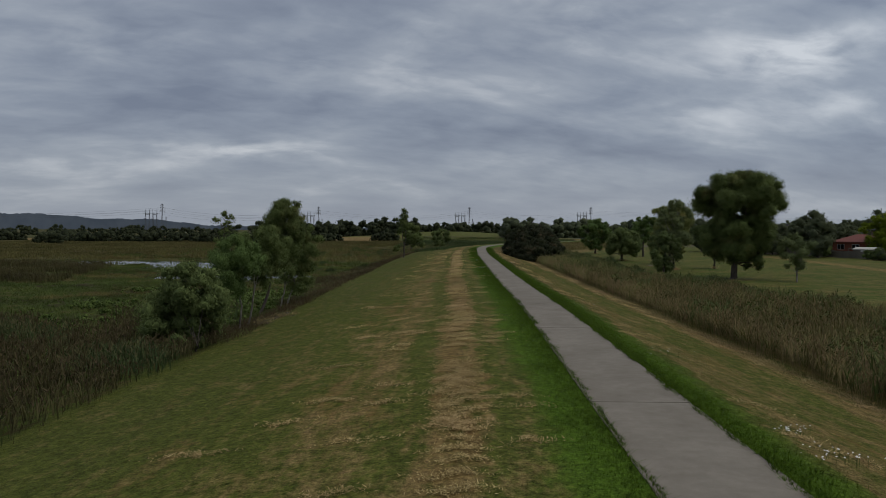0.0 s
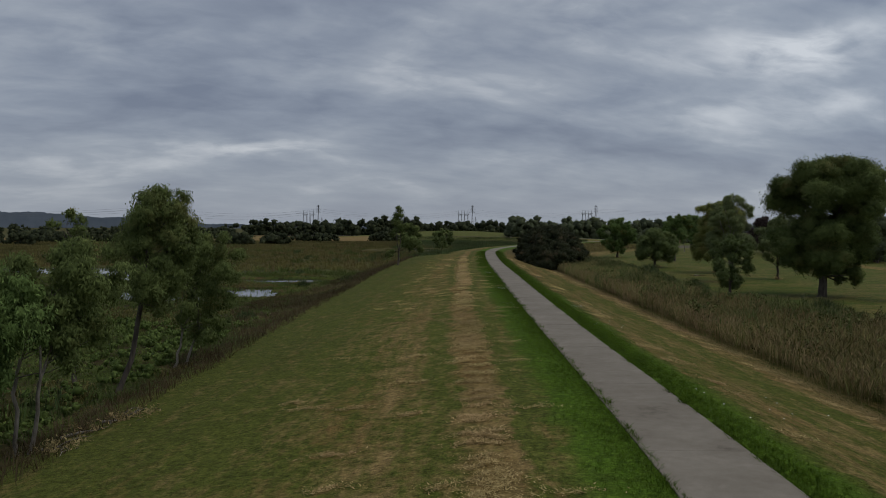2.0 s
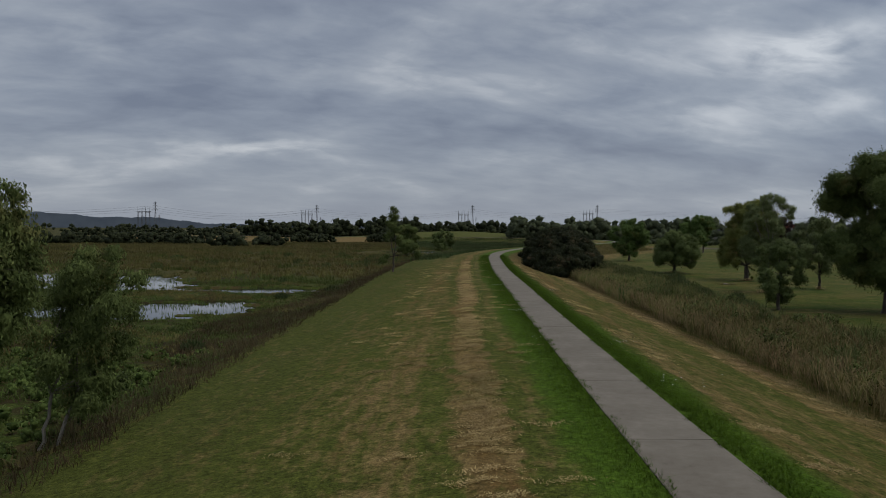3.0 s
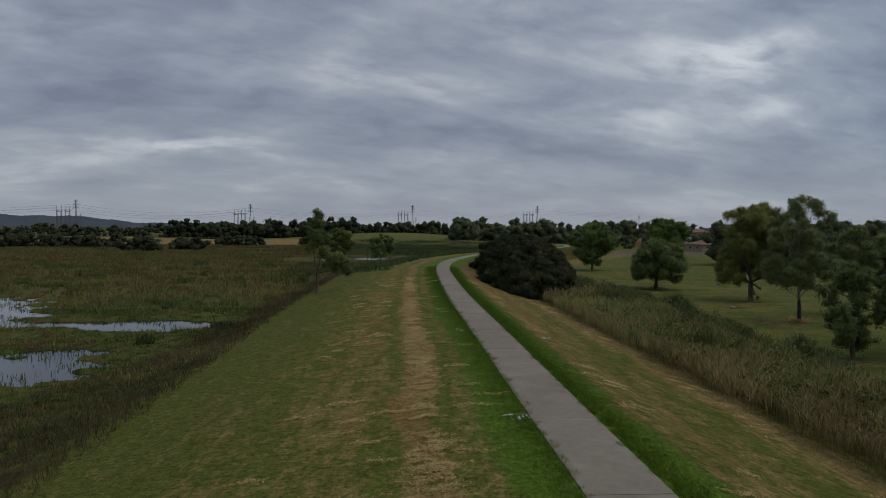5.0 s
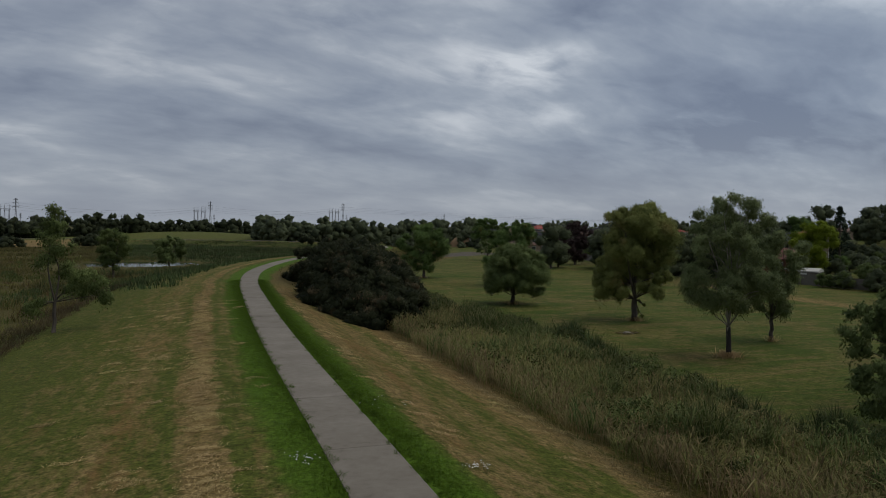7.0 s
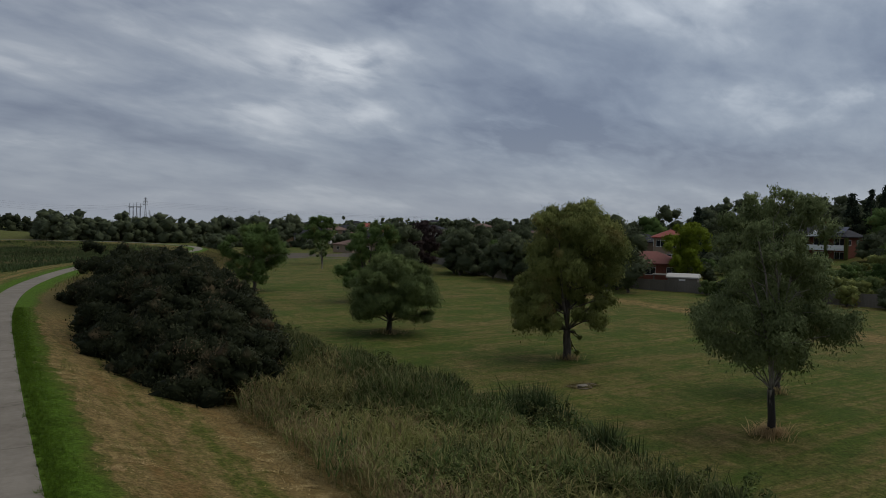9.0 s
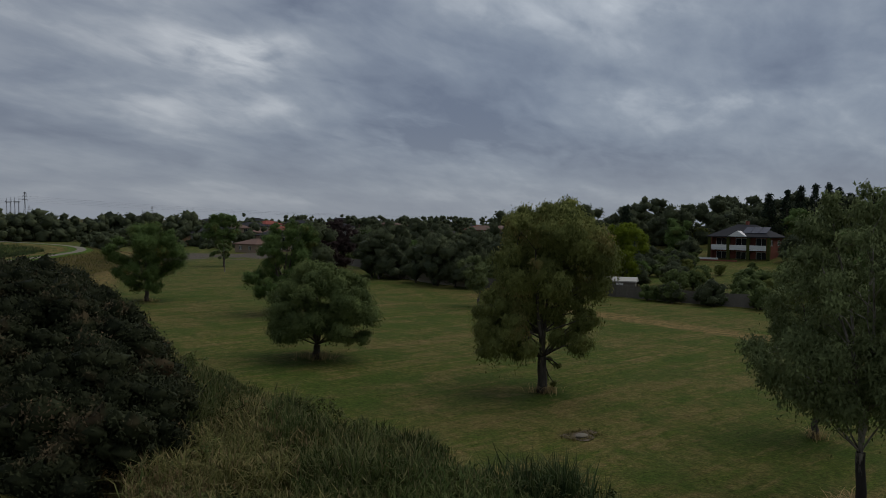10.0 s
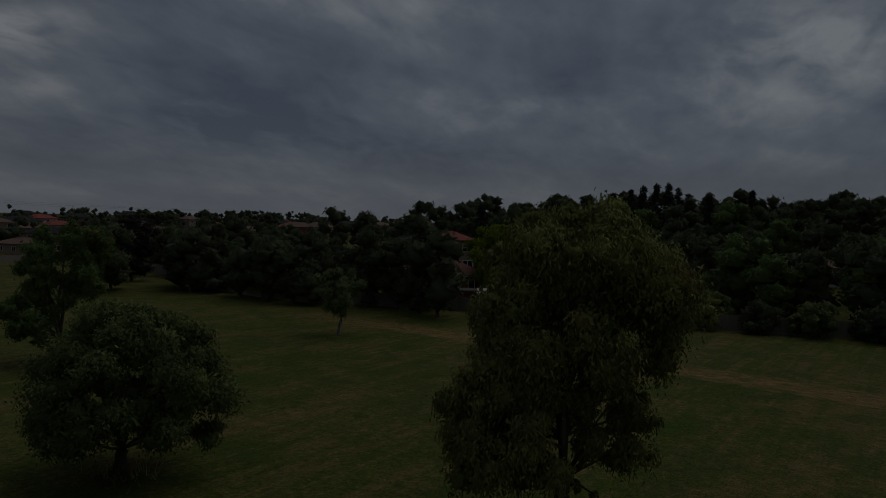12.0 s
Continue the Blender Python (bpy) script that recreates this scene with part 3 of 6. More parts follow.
# ---------------------------------------------------------------- the concrete path, slab by slab
def build_path():
    path = tagged(new("path"), "weathered grey concrete footpath along the levee crest", "footpath", kind="structure")
    rng = np.random.default_rng(4)
    s, end = 22.4, PATH_LEN[-1] - 8
    while s < end:
        size, n = 7.0, 6
        bm = bmesh.new()
        rows_ = []
        lift = -0.004 + rng.uniform(-0.004, 0.004)
        for i in range(n):
            q = s + 0.009 + (size - 0.018) * i / (n - 1)
            p = np.array([np.interp(q, PATH_LEN, PATH_PTS[:, c]) for c in (0, 1)])
            t = np.array([np.interp(q, PATH_LEN, PATH_DIR[:, c]) for c in (0, 1)])
            nrm = np.array([t[1], -t[0]]) / np.linalg.norm(t)
            hw = np.interp(q, [80, 115], [1.27, 1.08])
            p = p - nrm * np.interp(q, [80, 115], [0.06, 0.12])
            rows_.append([bm.verts.new((*(p + nrm * o), z)) for o, z in ((-hw, -0.09), (-hw, lift - 0.012), (-hw + 0.02, lift), (hw - 0.02, lift), (hw, lift - 0.012), (hw, -0.09))])
        for a, b in zip(rows_, rows_[1:]):
            for i in range(5):
                bm.faces.new((a[i], a[i + 1], b[i + 1], b[i]))
        bm.faces.new(rows_[0][::-1])
        bm.faces.new(rows_[-1])
        bmesh.ops.recalc_face_normals(bm, faces=bm.faces)
        part("concrete_slab", bm, CONCRETE, path)
        s += size
    return path


path = build_path()

# ---------------------------------------------------------------- trees
def leaf_quads(rng, centres, count, spread, size, hang=0.5, wide=0.24):
    """Pointed leaves scattered in clumps round the centres; hang: how far they droop."""
    n = len(centres) * count
    c = np.repeat(centres, count, 0) + rng.normal(size=(n, 3)) * np.repeat(np.broadcast_to(spread, (len(centres),)), count)[:, None] * np.array([1, 1, 0.75])
    ax = rng.normal(size=(n, 3))
    ax[:, 2] -= hang * 2
    ax /= np.linalg.norm(ax, axis=1)[:, None]
    sd = np.cross(ax, rng.normal(size=(n, 3)))
    sd /= np.linalg.norm(sd, axis=1)[:, None] + 1e-9
    L = size * rng.uniform(0.7, 1.4, n)[:, None]
    W = L * wide
    v = np.stack([c - ax * L * 0.5 + sd * W * 0.5, c - ax * L * 0.15 - sd * W, c + ax * L * 0.6], 1).reshape(-1, 3)
    return v, np.arange(n * 3).reshape(-1, 3)


def limb(rng, a, b, r0, r1, sag=0.12, n=5, sides=6):
    a, b = np.asarray(a, float), np.asarray(b, float)
    u = np.linspace(0, 1, n)[:, None]
    L = np.linalg.norm(b - a)
    p = a + (b - a) * u
    p += np.sin(u * np.pi) * rng.normal(size=3) * L * sag * 0.5
    p[:, 2] += (np.sin(u * np.pi) * L * sag * 0.4)[:, 0]
    p[1:-1] += rng.normal(size=(n - 2, 3)) * L * 0.025
    return tube(p, np.linspace(r0, r1, n), sides)


def crown_lobes(rng, z0, z1, width, n, top=0.62, skirt=0.6, lean=(0, 0), lump=1.0, uneven_=1.0, at=(0, 0)):
    """Lobes of a crown: x, y, z, half width, half height. top: height share at which it is widest; skirt: how wide it is at its foot."""
    out = []
    H = z1 - z0
    ph, ph2 = rng.uniform(0, 6.28), rng.uniform(0, 6.28)
    for i in range(n):
        f = ((i + 0.5) / n) ** 0.85
        env = skirt + (1 - skirt) * f / top if f < top else math.sqrt(max(0.03, 1 - ((f - top) / (1.03 - top)) ** 2))
        r = lump * width * rng.uniform(0.11, 0.185) * (0.75 + 0.35 * env)
        an = i * 2.39996 + rng.uniform(-0.5, 0.5)
        uneven = 1 + uneven_ * (0.16 * math.sin(2 * an + ph + 3 * f) + 0.12 * math.sin(3 * an + ph2))
        R = max(0.0, width * 0.5 * env * uneven - r * 0.75)
        q = R * (rng.uniform(0.78, 1.06) if i % 5 else rng.uniform(0.1, 0.6))
        z = z0 + r * 0.5 + (H - r * 1.2) * f + rng.uniform(-0.35, 0.35) * H / n * 3
        z = min(z, z1 - r * 0.75)
        out.append((q * math.cos(an) + lean[0] * f + at[0], q * math.sin(an) + lean[1] * f + at[1], z, r, r * rng.uniform(0.65, 0.95)))
    return out


def heart_mesh():
    n, m = 4, 6
    v = [(math.sin(math.pi * (i + 0.15) / (n - 0.7)) * math.cos(2 * math.pi * j / m + i), math.sin(math.pi * (i + 0.15) / (n - 0.7)) * math.sin(2 * math.pi * j / m + i), math.cos(math.pi * (i + 0.15) / (n - 0.7))) for i in range(n) for j in range(m)]
    f = [(i * m + j, i * m + (j + 1) % m, (i + 1) * m + (j + 1) % m, (i + 1) * m + j) for i in range(n - 1) for j in range(m)]
    f = [t for q in f for t in ((q[0], q[1], q[2]), (q[0], q[2], q[3]))]
    return np.array(v), np.array(f)


HEART = heart_mesh()


def unit(v):
    return v / (np.linalg.norm(v, axis=-1, keepdims=True) + 1e-9)


def foliage(rng, lobes, density, size, hang=0.5, wide=0.28, core=0.5, bunches=8, crisp=0.75, whole=False):
    """Leaves over the bunches of every lobe, with the way each bunch faces and its own tone. whole: one dense heart a lobe, not one a bunch."""
    L = np.array(lobes, float)
    nb = np.maximum(3, (bunches * rng.uniform(0.7, 1.3, len(L))).astype(int))
    own = np.repeat(np.arange(len(L)), nb)
    d = rng.normal(size=(len(own), 3))
    d[:, 2] += 0.3
    d = unit(d)
    half = L[own][:, [3, 3, 4]]
    rs = L[own, 3] * rng.uniform(0.42, 0.7, len(own))
    mid = L[own, :3] + d * np.maximum(half - rs[:, None] * 0.55, 0.1) * rng.uniform(0.6, 1.0, (len(own), 1))
    shade = rng.uniform(size=len(L))
    tone = np.clip(rng.uniform(size=len(own)) * 0.6 + shade[own] * 0.4, 0, 1)
    n = np.maximum(5, (density * rs * rs).astype(int))
    k = np.repeat(np.arange(len(own)), n)
    e = rng.normal(size=(len(k), 3))
    e[:, 2] += 0.2
    e = unit(e)
    c = mid[k] + e * (rs[k] * (crisp + 0.22 * rng.normal(size=len(k))))[:, None] * np.array([1, 1, 0.8])
    c[:, 2] -= rng.exponential(0.4, len(k)) * rs[k] * max(hang, 0) * (rng.uniform(size=len(k)) < 0.5)
    face = unit(0.6 * e + 0.6 * d[k] + np.array([0, 0, 0.12]))
    ax = rng.normal(size=(len(k), 3)) + 0.5 * e
    ax[:, 2] -= hang * 2
    ax = unit(ax)
    sd = unit(np.cross(ax, rng.normal(size=(len(k), 3))))
    S = size * rng.uniform(0.6, 1.35, len(k))[:, None]
    W = S * wide
    v = np.stack([c - ax * S * 0.5 + sd * W * 0.5, c - ax * S * 0.15 - sd * W, c + ax * S * 0.6], 1).reshape(-1, 3)
    f = np.arange(len(v)).reshape(-1, 3)
    nrm, tn = np.repeat(face, 3, 0), np.repeat(tone[k], 3)
    if core:            # the dense leafy hearts
        hv, hf = HEART
        m = len(hv)
        hm, hr, ht = (L[:, :3], L[:, 3], shade) if whole else (mid, rs, tone)
        body = (hm[:, None] + hv[None] * (1 + 0.22 * rng.normal(size=(len(hm), m, 1))) * (hr[:, None, None] * core * np.array([1, 1, 0.8]))).reshape(-1, 3)
        hearts = (hf[None] + (np.arange(len(hm)) * m)[:, None, None]).reshape(-1, 3) + len(v)
        f = np.concatenate([f, hearts])
        v = np.concatenate([v, body])
        nrm = np.concatenate([nrm, unit(np.tile(hv, (len(hm), 1)) + np.array([0, 0, 0.1]))])
        # hearts take half the tone: the crown's inner shade is put into their colour
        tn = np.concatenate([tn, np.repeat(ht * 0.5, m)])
    return v, f, {"puff": nrm, "tone": tn}


def tree(name, x, y, lobes, trunk_r, leaf, bark, label, seed, fork=0.25, density=620, size=0.17, hang=0.5, lean=(0, 0), group="", stems=1, sink=0.12, category="tree", twigs=3, core=0.55, wide=0.28, limbs=3, bunches=7, crisp=0.75, whole=False):
    """A tree: tapered trunk that forks into a few leaders, limbs to every lobe, and bunches of leaves over the lobes."""
    rng = np.random.default_rng(seed)
    thing = tagged(new(name), label, category, group)
    thing.location = (x, y, ground_at(x, y))
    lo = np.array([l[:3] for l in lobes])
    zt = lo[:, 2].max()
    cx, cy = lo[:, 0].mean(), lo[:, 1].mean()
    wood = []
    turn_ = np.arctan2(lo[:, 1] - cy, lo[:, 0] - cx)
    for st in range(stems):
        off = rng.normal(size=2) * 0.3 * (stems > 1)
        base = np.array([off[0], off[1], -sink])
        fz = zt * fork
        fk = np.array([lean[0] * fz / zt + off[0] * 1.6 + cx * fork * 0.7, lean[1] * fz / zt + off[1] * 1.6 + cy * fork * 0.7, fz])
        u = np.array([0, 0.05, 0.2, 0.4, 0.6, 0.8, 1.0])[:, None]
        pts = base + (fk - base) * u + np.sin(u * np.pi) * rng.normal(size=3) * [0.12, 0.12, 0] * min(1.0, fz * 0.3) + rng.normal(size=(7, 3)) * [0.03, 0.03, 0]
        tr = trunk_r / math.sqrt(stems)
        wood.append(tube(pts, np.array([1.55, 1.15, 1.0, 0.95, 0.9, 0.87, 0.85]) * tr, 9))
        for b in range(limbs):
            mine = [k for k in range(len(lobes)) if k % stems == st and int(((turn_[k] + np.pi) / (2 * np.pi) * limbs + 0.37 * st) % limbs) == b]
            if not mine:
                continue
            hub = lo[mine].mean(0)
            lead = np.array([hub[0] * 0.75 + cx * 0.25, hub[1] * 0.75 + cy * 0.25, fz + (lo[mine][:, 2].max() - fz) * 0.82])
            w = np.linspace(0, 1, 7)[:, None]
            main = fk + (lead - fk) * np.concatenate([w ** 1.15, w ** 1.15, w ** 0.9], 1) + np.sin(w * 3.1) * rng.normal(size=3) * 0.22 + rng.normal(size=(7, 3)) * 0.05 * w
            rad = np.linspace(0.8 / math.sqrt(limbs) * 1.15, 0.14, 7) * tr
            wood.append(tube(main, rad, 7))
            for k in mine:
                low = np.nonzero(main[:, 2] < lo[k, 2] - 0.25 * np.hypot(*(main[:, :2] - lo[k, :2]).T))[0]
                j = int(low[-1]) if len(low) else 0
                if not twigs and k % 3:
                    continue
                r0 = rad[j] * 0.55
                wood.append(limb(rng, main[j], lo[k], r0, r0 * 0.3, n=5 if twigs else 3, sides=5 if twigs else 4))
                for q in range(twigs):
                    dv = unit(rng.normal(size=3))
                    wood.append(limb(rng, lo[k] - [0, 0, 0.1], lo[k] + dv * [lobes[k][3], lobes[k][3], lobes[k][4]] * 0.85, r0 * 0.3, r0 * 0.08, n=4, sides=3))
    v, f = join(wood)
    part("trunk", mesh_np("trunk", v, f, bark, None, True), None, thing)
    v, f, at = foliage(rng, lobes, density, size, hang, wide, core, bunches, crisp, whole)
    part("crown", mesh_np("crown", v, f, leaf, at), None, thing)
    return thing


R_ = np.random.default_rng

# paddock trees
DOME = crown_lobes(R_(1), 8.0, 15.3, 12.8, 38, 0.38, 0.82, (0, 0), 0.95, 0.4, (0.7, -0.3)) + crown_lobes(R_(101), 2.2, 9.6, 11.2, 36, 0.65, 0.6, (0, 0), 1.05, 0.5) + crown_lobes(R_(102), 1.2, 4.4, 3.6, 10, 0.6, 0.8, (0, 0), 1.4, 0.5, (2.6, -0.7))
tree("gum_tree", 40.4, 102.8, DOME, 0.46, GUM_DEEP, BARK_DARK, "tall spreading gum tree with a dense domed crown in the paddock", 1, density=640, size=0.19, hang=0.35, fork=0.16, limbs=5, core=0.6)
tree("gum_tree", 46.1, 96.3, crown_lobes(R_(2), 1.2, 6.6, 5.0, 18, 0.6, 0.5), 0.12, GUM_GREY, BARK_PALE, "small open gum tree on the paddock", 2, density=520, size=0.17, core=0.4, fork=0.2)
tree("gum_tree", 38.4, 123.2, crown_lobes(R_(3), 6.2, 12.0, 6.2, 30, 0.35, 0.9, (0, 0), 0.82, 0.7) + crown_lobes(R_(103), 3.0, 6.8, 7.6, 26, 0.75, 0.45, (0, 0), 0.85), 0.19, GUM_GREY, BARK_BURNT, "tall airy gum tree with pale forked trunk and blackened foot", 3, density=640, hang=0.8, core=0.32, size=0.15, fork=0.19, limbs=5)
tree("gum_tree", 47.0, 128.2, crown_lobes(R_(4), 1.7, 9.2, 6.0, 32, 0.52, 0.62, (0, 0), 0.85), 0.17, GUM_GREY, BARK_DARK, "slender gum tree with drooping crown on the paddock", 4, density=600, hang=0.8, core=0.45, size=0.16, fork=0.2, limbs=4)
OLIVE = (crown_lobes(R_(5), 5.4, 11.7, 8.3, 46, 0.55, 0.8, (0, 0), 0.95, 0.9, (0.35, 0.0)) + crown_lobes(R_(105), 2.0, 6.8, 5.0, 26, 0.6, 0.85, (0, 0), 1.25, 0.6, (-1.5, 1.4))
         + crown_lobes(R_(106), 2.3, 6.2, 3.8, 14, 0.6, 0.8, (0, 0), 1.25, 0.6, (1.3, -1.1)) + crown_lobes(R_(107), 0.5, 2.2, 1.5, 5, 0.5, 0.8, at=(0.6, -0.3)))
tree("gum_tree", 43.9, 143.0, OLIVE, 0.31, GUM_OLIVE, BARK_DARK, "bushy gum tree with olive drooping foliage and short thick trunk", 5, density=820, hang=0.95, size=0.165, core=0.6, fork=0.2, limbs=5, bunches=8)
tree("round_tree", 38.9, 160.8, crown_lobes(R_(6), 0.8, 7.3, 8.7, 54, 0.36, 0.9, (0, 0), 0.86, 0.35, (0.2, 0)), 0.28, DENSE_LEAF, BARK_DARK, "low round tree with dense grey-green crown near the ground", 6, density=760, fork=0.16, size=0.16, hang=0.5, limbs=5, core=0.55)
tree("gum_tree", 50.3, 185.9, crown_lobes(R_(7), 4.4, 10.4, 8.0, 26, 0.5, 0.75, (0, 0), 0.92, 0.6, (0.8, 0)) + crown_lobes(R_(108), 1.2, 5.6, 6.4, 16, 0.6, 0.6, (0, 0), 0.9, 1.0, (-1.6, 0.6)), 0.28, GUM_LEAF, BARK_DARK, "leafy gum tree with lobed crown on the paddock", 7, density=420, size=0.2, fork=0.18, limbs=4)
tree("gum_tree", 42.6, 206.6, crown_lobes(R_(8), 1.0, 10.0, 9.6, 40, 0.6, 0.62, (0, 0), 0.9, 0.6), 0.28, GUM_LEAF, BARK_DARK, "rounded leafy gum tree standing alone on the paddock", 8, density=400, size=0.2, fork=0.16, limbs=4)
tree("gum_tree", 31.2, 104.3, crown_lobes(R_(9), 0.3, 6.8, 4.6, 28, 0.55, 0.7), 0.16, DENSE_LEAF, BARK_DARK, "small dense dark gum tree beside the reed ditch", 9, density=620, size=0.16, hang=0.7)
tree("gum_tree", 73.6, 179.6, crown_lobes(R_(10), 1.8, 6.5, 5.2, 20, 0.65, 0.5), 0.17, GUM_GREY, BARK_PALE, "small crooked gum tree near the paling fence", 10, density=420, size=0.22, lean=(1.0, -0.6))
tree("gum_tree", 73.6, 251.7, crown_lobes(R_(11), 2.2, 6.4, 3.5, 14, 0.6, 0.6), 0.12, GUM_GREY, BARK_PALE, "slim young gum tree on the far paddock", 11, density=300, size=0.28)
tree("gum_tree", 81.0, 268.0, crown_lobes(R_(12), 2.0, 12.5, 8.5, 26, 0.6, 0.5), 0.25, GUM_LEAF, BARK_DARK, "tall gum tree on the far side of the paddock", 12, density=200, size=0.34)

# trees along the foot of the levee by the marsh
tree("wattle_bush", -12.3, 35.8, crown_lobes(R_(13), 0.0, 4.4, 4.3, 38, 0.42, 0.95, (0, 0), 1.1, 0.6), 0.08, DENSE_LEAF, BARK_DARK, "dense rounded green bush at the marsh edge", 13, density=820, stems=3, fork=0.12, category="bush", size=0.12)
tree("gum_tree", -13.4, 42.4, crown_lobes(R_(14), 2.3, 6.0, 3.3, 24, 0.65, 0.65, (0.3, 0), 1.25, 0.8, (1.3, 0)), 0.075, GUM_LEAF, BARK_PALE, "young leaning gum tree with white trunk at the levee foot", 14, density=1250, wide=0.24, hang=0.95, lean=(0.9, 0), core=0.4, size=0.11, fork=0.4, bunches=9)
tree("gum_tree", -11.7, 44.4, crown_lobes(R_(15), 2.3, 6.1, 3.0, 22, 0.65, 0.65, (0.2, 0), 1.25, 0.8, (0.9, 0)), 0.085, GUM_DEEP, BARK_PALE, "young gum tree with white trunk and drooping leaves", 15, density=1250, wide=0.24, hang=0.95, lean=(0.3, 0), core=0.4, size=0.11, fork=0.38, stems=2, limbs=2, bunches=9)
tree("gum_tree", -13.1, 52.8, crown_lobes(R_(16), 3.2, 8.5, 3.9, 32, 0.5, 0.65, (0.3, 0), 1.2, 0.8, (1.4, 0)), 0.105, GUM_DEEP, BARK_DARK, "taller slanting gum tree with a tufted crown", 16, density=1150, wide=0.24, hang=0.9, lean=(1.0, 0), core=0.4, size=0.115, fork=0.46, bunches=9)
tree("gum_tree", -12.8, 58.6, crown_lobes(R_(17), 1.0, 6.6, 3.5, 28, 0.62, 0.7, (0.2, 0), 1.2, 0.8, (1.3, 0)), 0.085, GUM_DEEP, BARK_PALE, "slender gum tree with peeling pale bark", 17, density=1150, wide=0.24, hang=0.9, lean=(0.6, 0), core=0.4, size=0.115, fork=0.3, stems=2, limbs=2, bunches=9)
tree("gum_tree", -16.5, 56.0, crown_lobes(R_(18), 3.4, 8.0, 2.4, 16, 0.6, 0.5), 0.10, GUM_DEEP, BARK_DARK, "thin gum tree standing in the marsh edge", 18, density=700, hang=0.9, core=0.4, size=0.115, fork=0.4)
STRAGGLY = [(0.3, 0, 8.9, 0.8, 0.8), (0.1, 0, 7.9, 0.9, 0.8), (-0.2, 0.3, 6.8, 1.1, 0.8), (0.6, 0, 6.2, 1.0, 0.8), (-0.5, 0, 5.2, 1.0, 0.7), (0.9, 0.2, 4.6, 1.1, 0.7), (2.0, 0, 4.0, 1.1, 0.7),
            (2.9, 0.3, 3.4, 1.0, 0.8), (3.4, 0, 2.5, 0.8, 0.6), (2.2, 0.4, 2.9, 0.9, 0.6), (1.3, 0, 3.2, 0.8, 0.5), (-1.4, 0, 1.7, 0.75, 0.6), (-0.9, 0.2, 2.2, 0.5, 0.4)]
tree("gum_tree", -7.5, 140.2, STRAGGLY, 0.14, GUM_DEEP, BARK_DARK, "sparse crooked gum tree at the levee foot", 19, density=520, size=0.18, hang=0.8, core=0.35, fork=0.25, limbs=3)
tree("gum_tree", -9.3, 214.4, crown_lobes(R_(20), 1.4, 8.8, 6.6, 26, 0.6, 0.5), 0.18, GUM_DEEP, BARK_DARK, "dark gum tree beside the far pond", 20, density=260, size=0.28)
tree("gum_tree", -0.9, 245.5, crown_lobes(R_(21), 0.4, 6.8, 7.0, 24, 0.5, 0.75), 0.18, DENSE_LEAF, BARK_DARK, "low spreading tree beside the far pond", 21, density=240, size=0.3)


# the large dark shrub beside the path
def big_shrub():
    rng = np.random.default_rng(31)
    lobes = []
    for k in range(170):          # rounded heads over one long mound, highest towards its far end
        an, f = rng.uniform(0, 2 * math.pi), math.sqrt(rng.uniform(0, 1))
        along_, side = 17.0 * f * math.sin(an), 5.6 * f * math.cos(an)
        top = np.interp(along_, [-17.0, -12, 0, 8, 17.0], [3.6, 5.0, 6.6, 8.0, 6.4]) * max(0.0, 1 - f ** 3.2) ** 0.5
        r = rng.uniform(1.0, 1.75)
        z = max(0.6, top - 0.7 * r + rng.uniform(-0.5, 0.4))
        lobes.append((side + along_ * 0.05, along_, z, r, r * 0.8))
    for k in range(60):           # the steep sides down to the ground
        an = rng.uniform(0, 2 * math.pi)
        r = rng.uniform(0.9, 1.4)
        q = rng.uniform(0.86, 0.98)
        lobes.append((5.4 * q * math.cos(an) + 16.7 * q * math.sin(an) * 0.05, 16.7 * q * math.sin(an), rng.uniform(0.5, 2.4), r, r))
    for (a, b, z, r) in [(-0.6, 20.0, 4.2, 2.4), (-1.0, 24.0, 4.6, 2.4), (-1.5, 28.5, 3.6, 2.2)]:
        lobes += [(a + o[0], b + o[1], max(0.6, z + o[2]), 1.1, 1.0) for o in rng.normal(size=(12, 3)) * r * 0.5]
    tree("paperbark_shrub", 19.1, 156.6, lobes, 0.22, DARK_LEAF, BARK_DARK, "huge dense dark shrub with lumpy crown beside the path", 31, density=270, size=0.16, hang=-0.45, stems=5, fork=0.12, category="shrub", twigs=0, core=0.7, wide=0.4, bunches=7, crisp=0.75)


big_shrub()


# woodland and garden trees further off, copied from a few kinds
def far_kinds():
    kinds = []
    for k, (leaf, h, w, n, top, skirt) in enumerate([(FAR_LEAF, 11, 9, 14, 0.6, 0.6), (FAR_LEAF, 13, 8, 14, 0.65, 0.45), (FAR_LEAF, 8, 9, 13, 0.5, 0.85), (DENSE_LEAF, 6, 6, 12, 0.5, 0.85), (GUM_LEAF, 12, 9, 14, 0.65, 0.45), (GUM_OLIVE, 5, 6, 11, 0.5, 0.85)]):
        kinds.append(tree("distant_tree", 150 + 12 * k, 40, crown_lobes(R_(50 + k), 0.4, h, w, n, top, skirt, lump=1.55), 0.25, leaf, BARK_DARK,
                          ("dark bushy tree among houses and woods", "tall dark tree among houses and woods", "broad dark tree among houses and woods", "dense green garden bush behind the fence", "tall green gum among the houses", "olive garden bush behind the fence")[k],
                          50 + k, density=27, size=0.5, wide=0.42, group="distant trees", twigs=0, core=0.75, hang=0.1, bunches=5, whole=True))
    return kinds


FAR_KINDS = far_kinds()


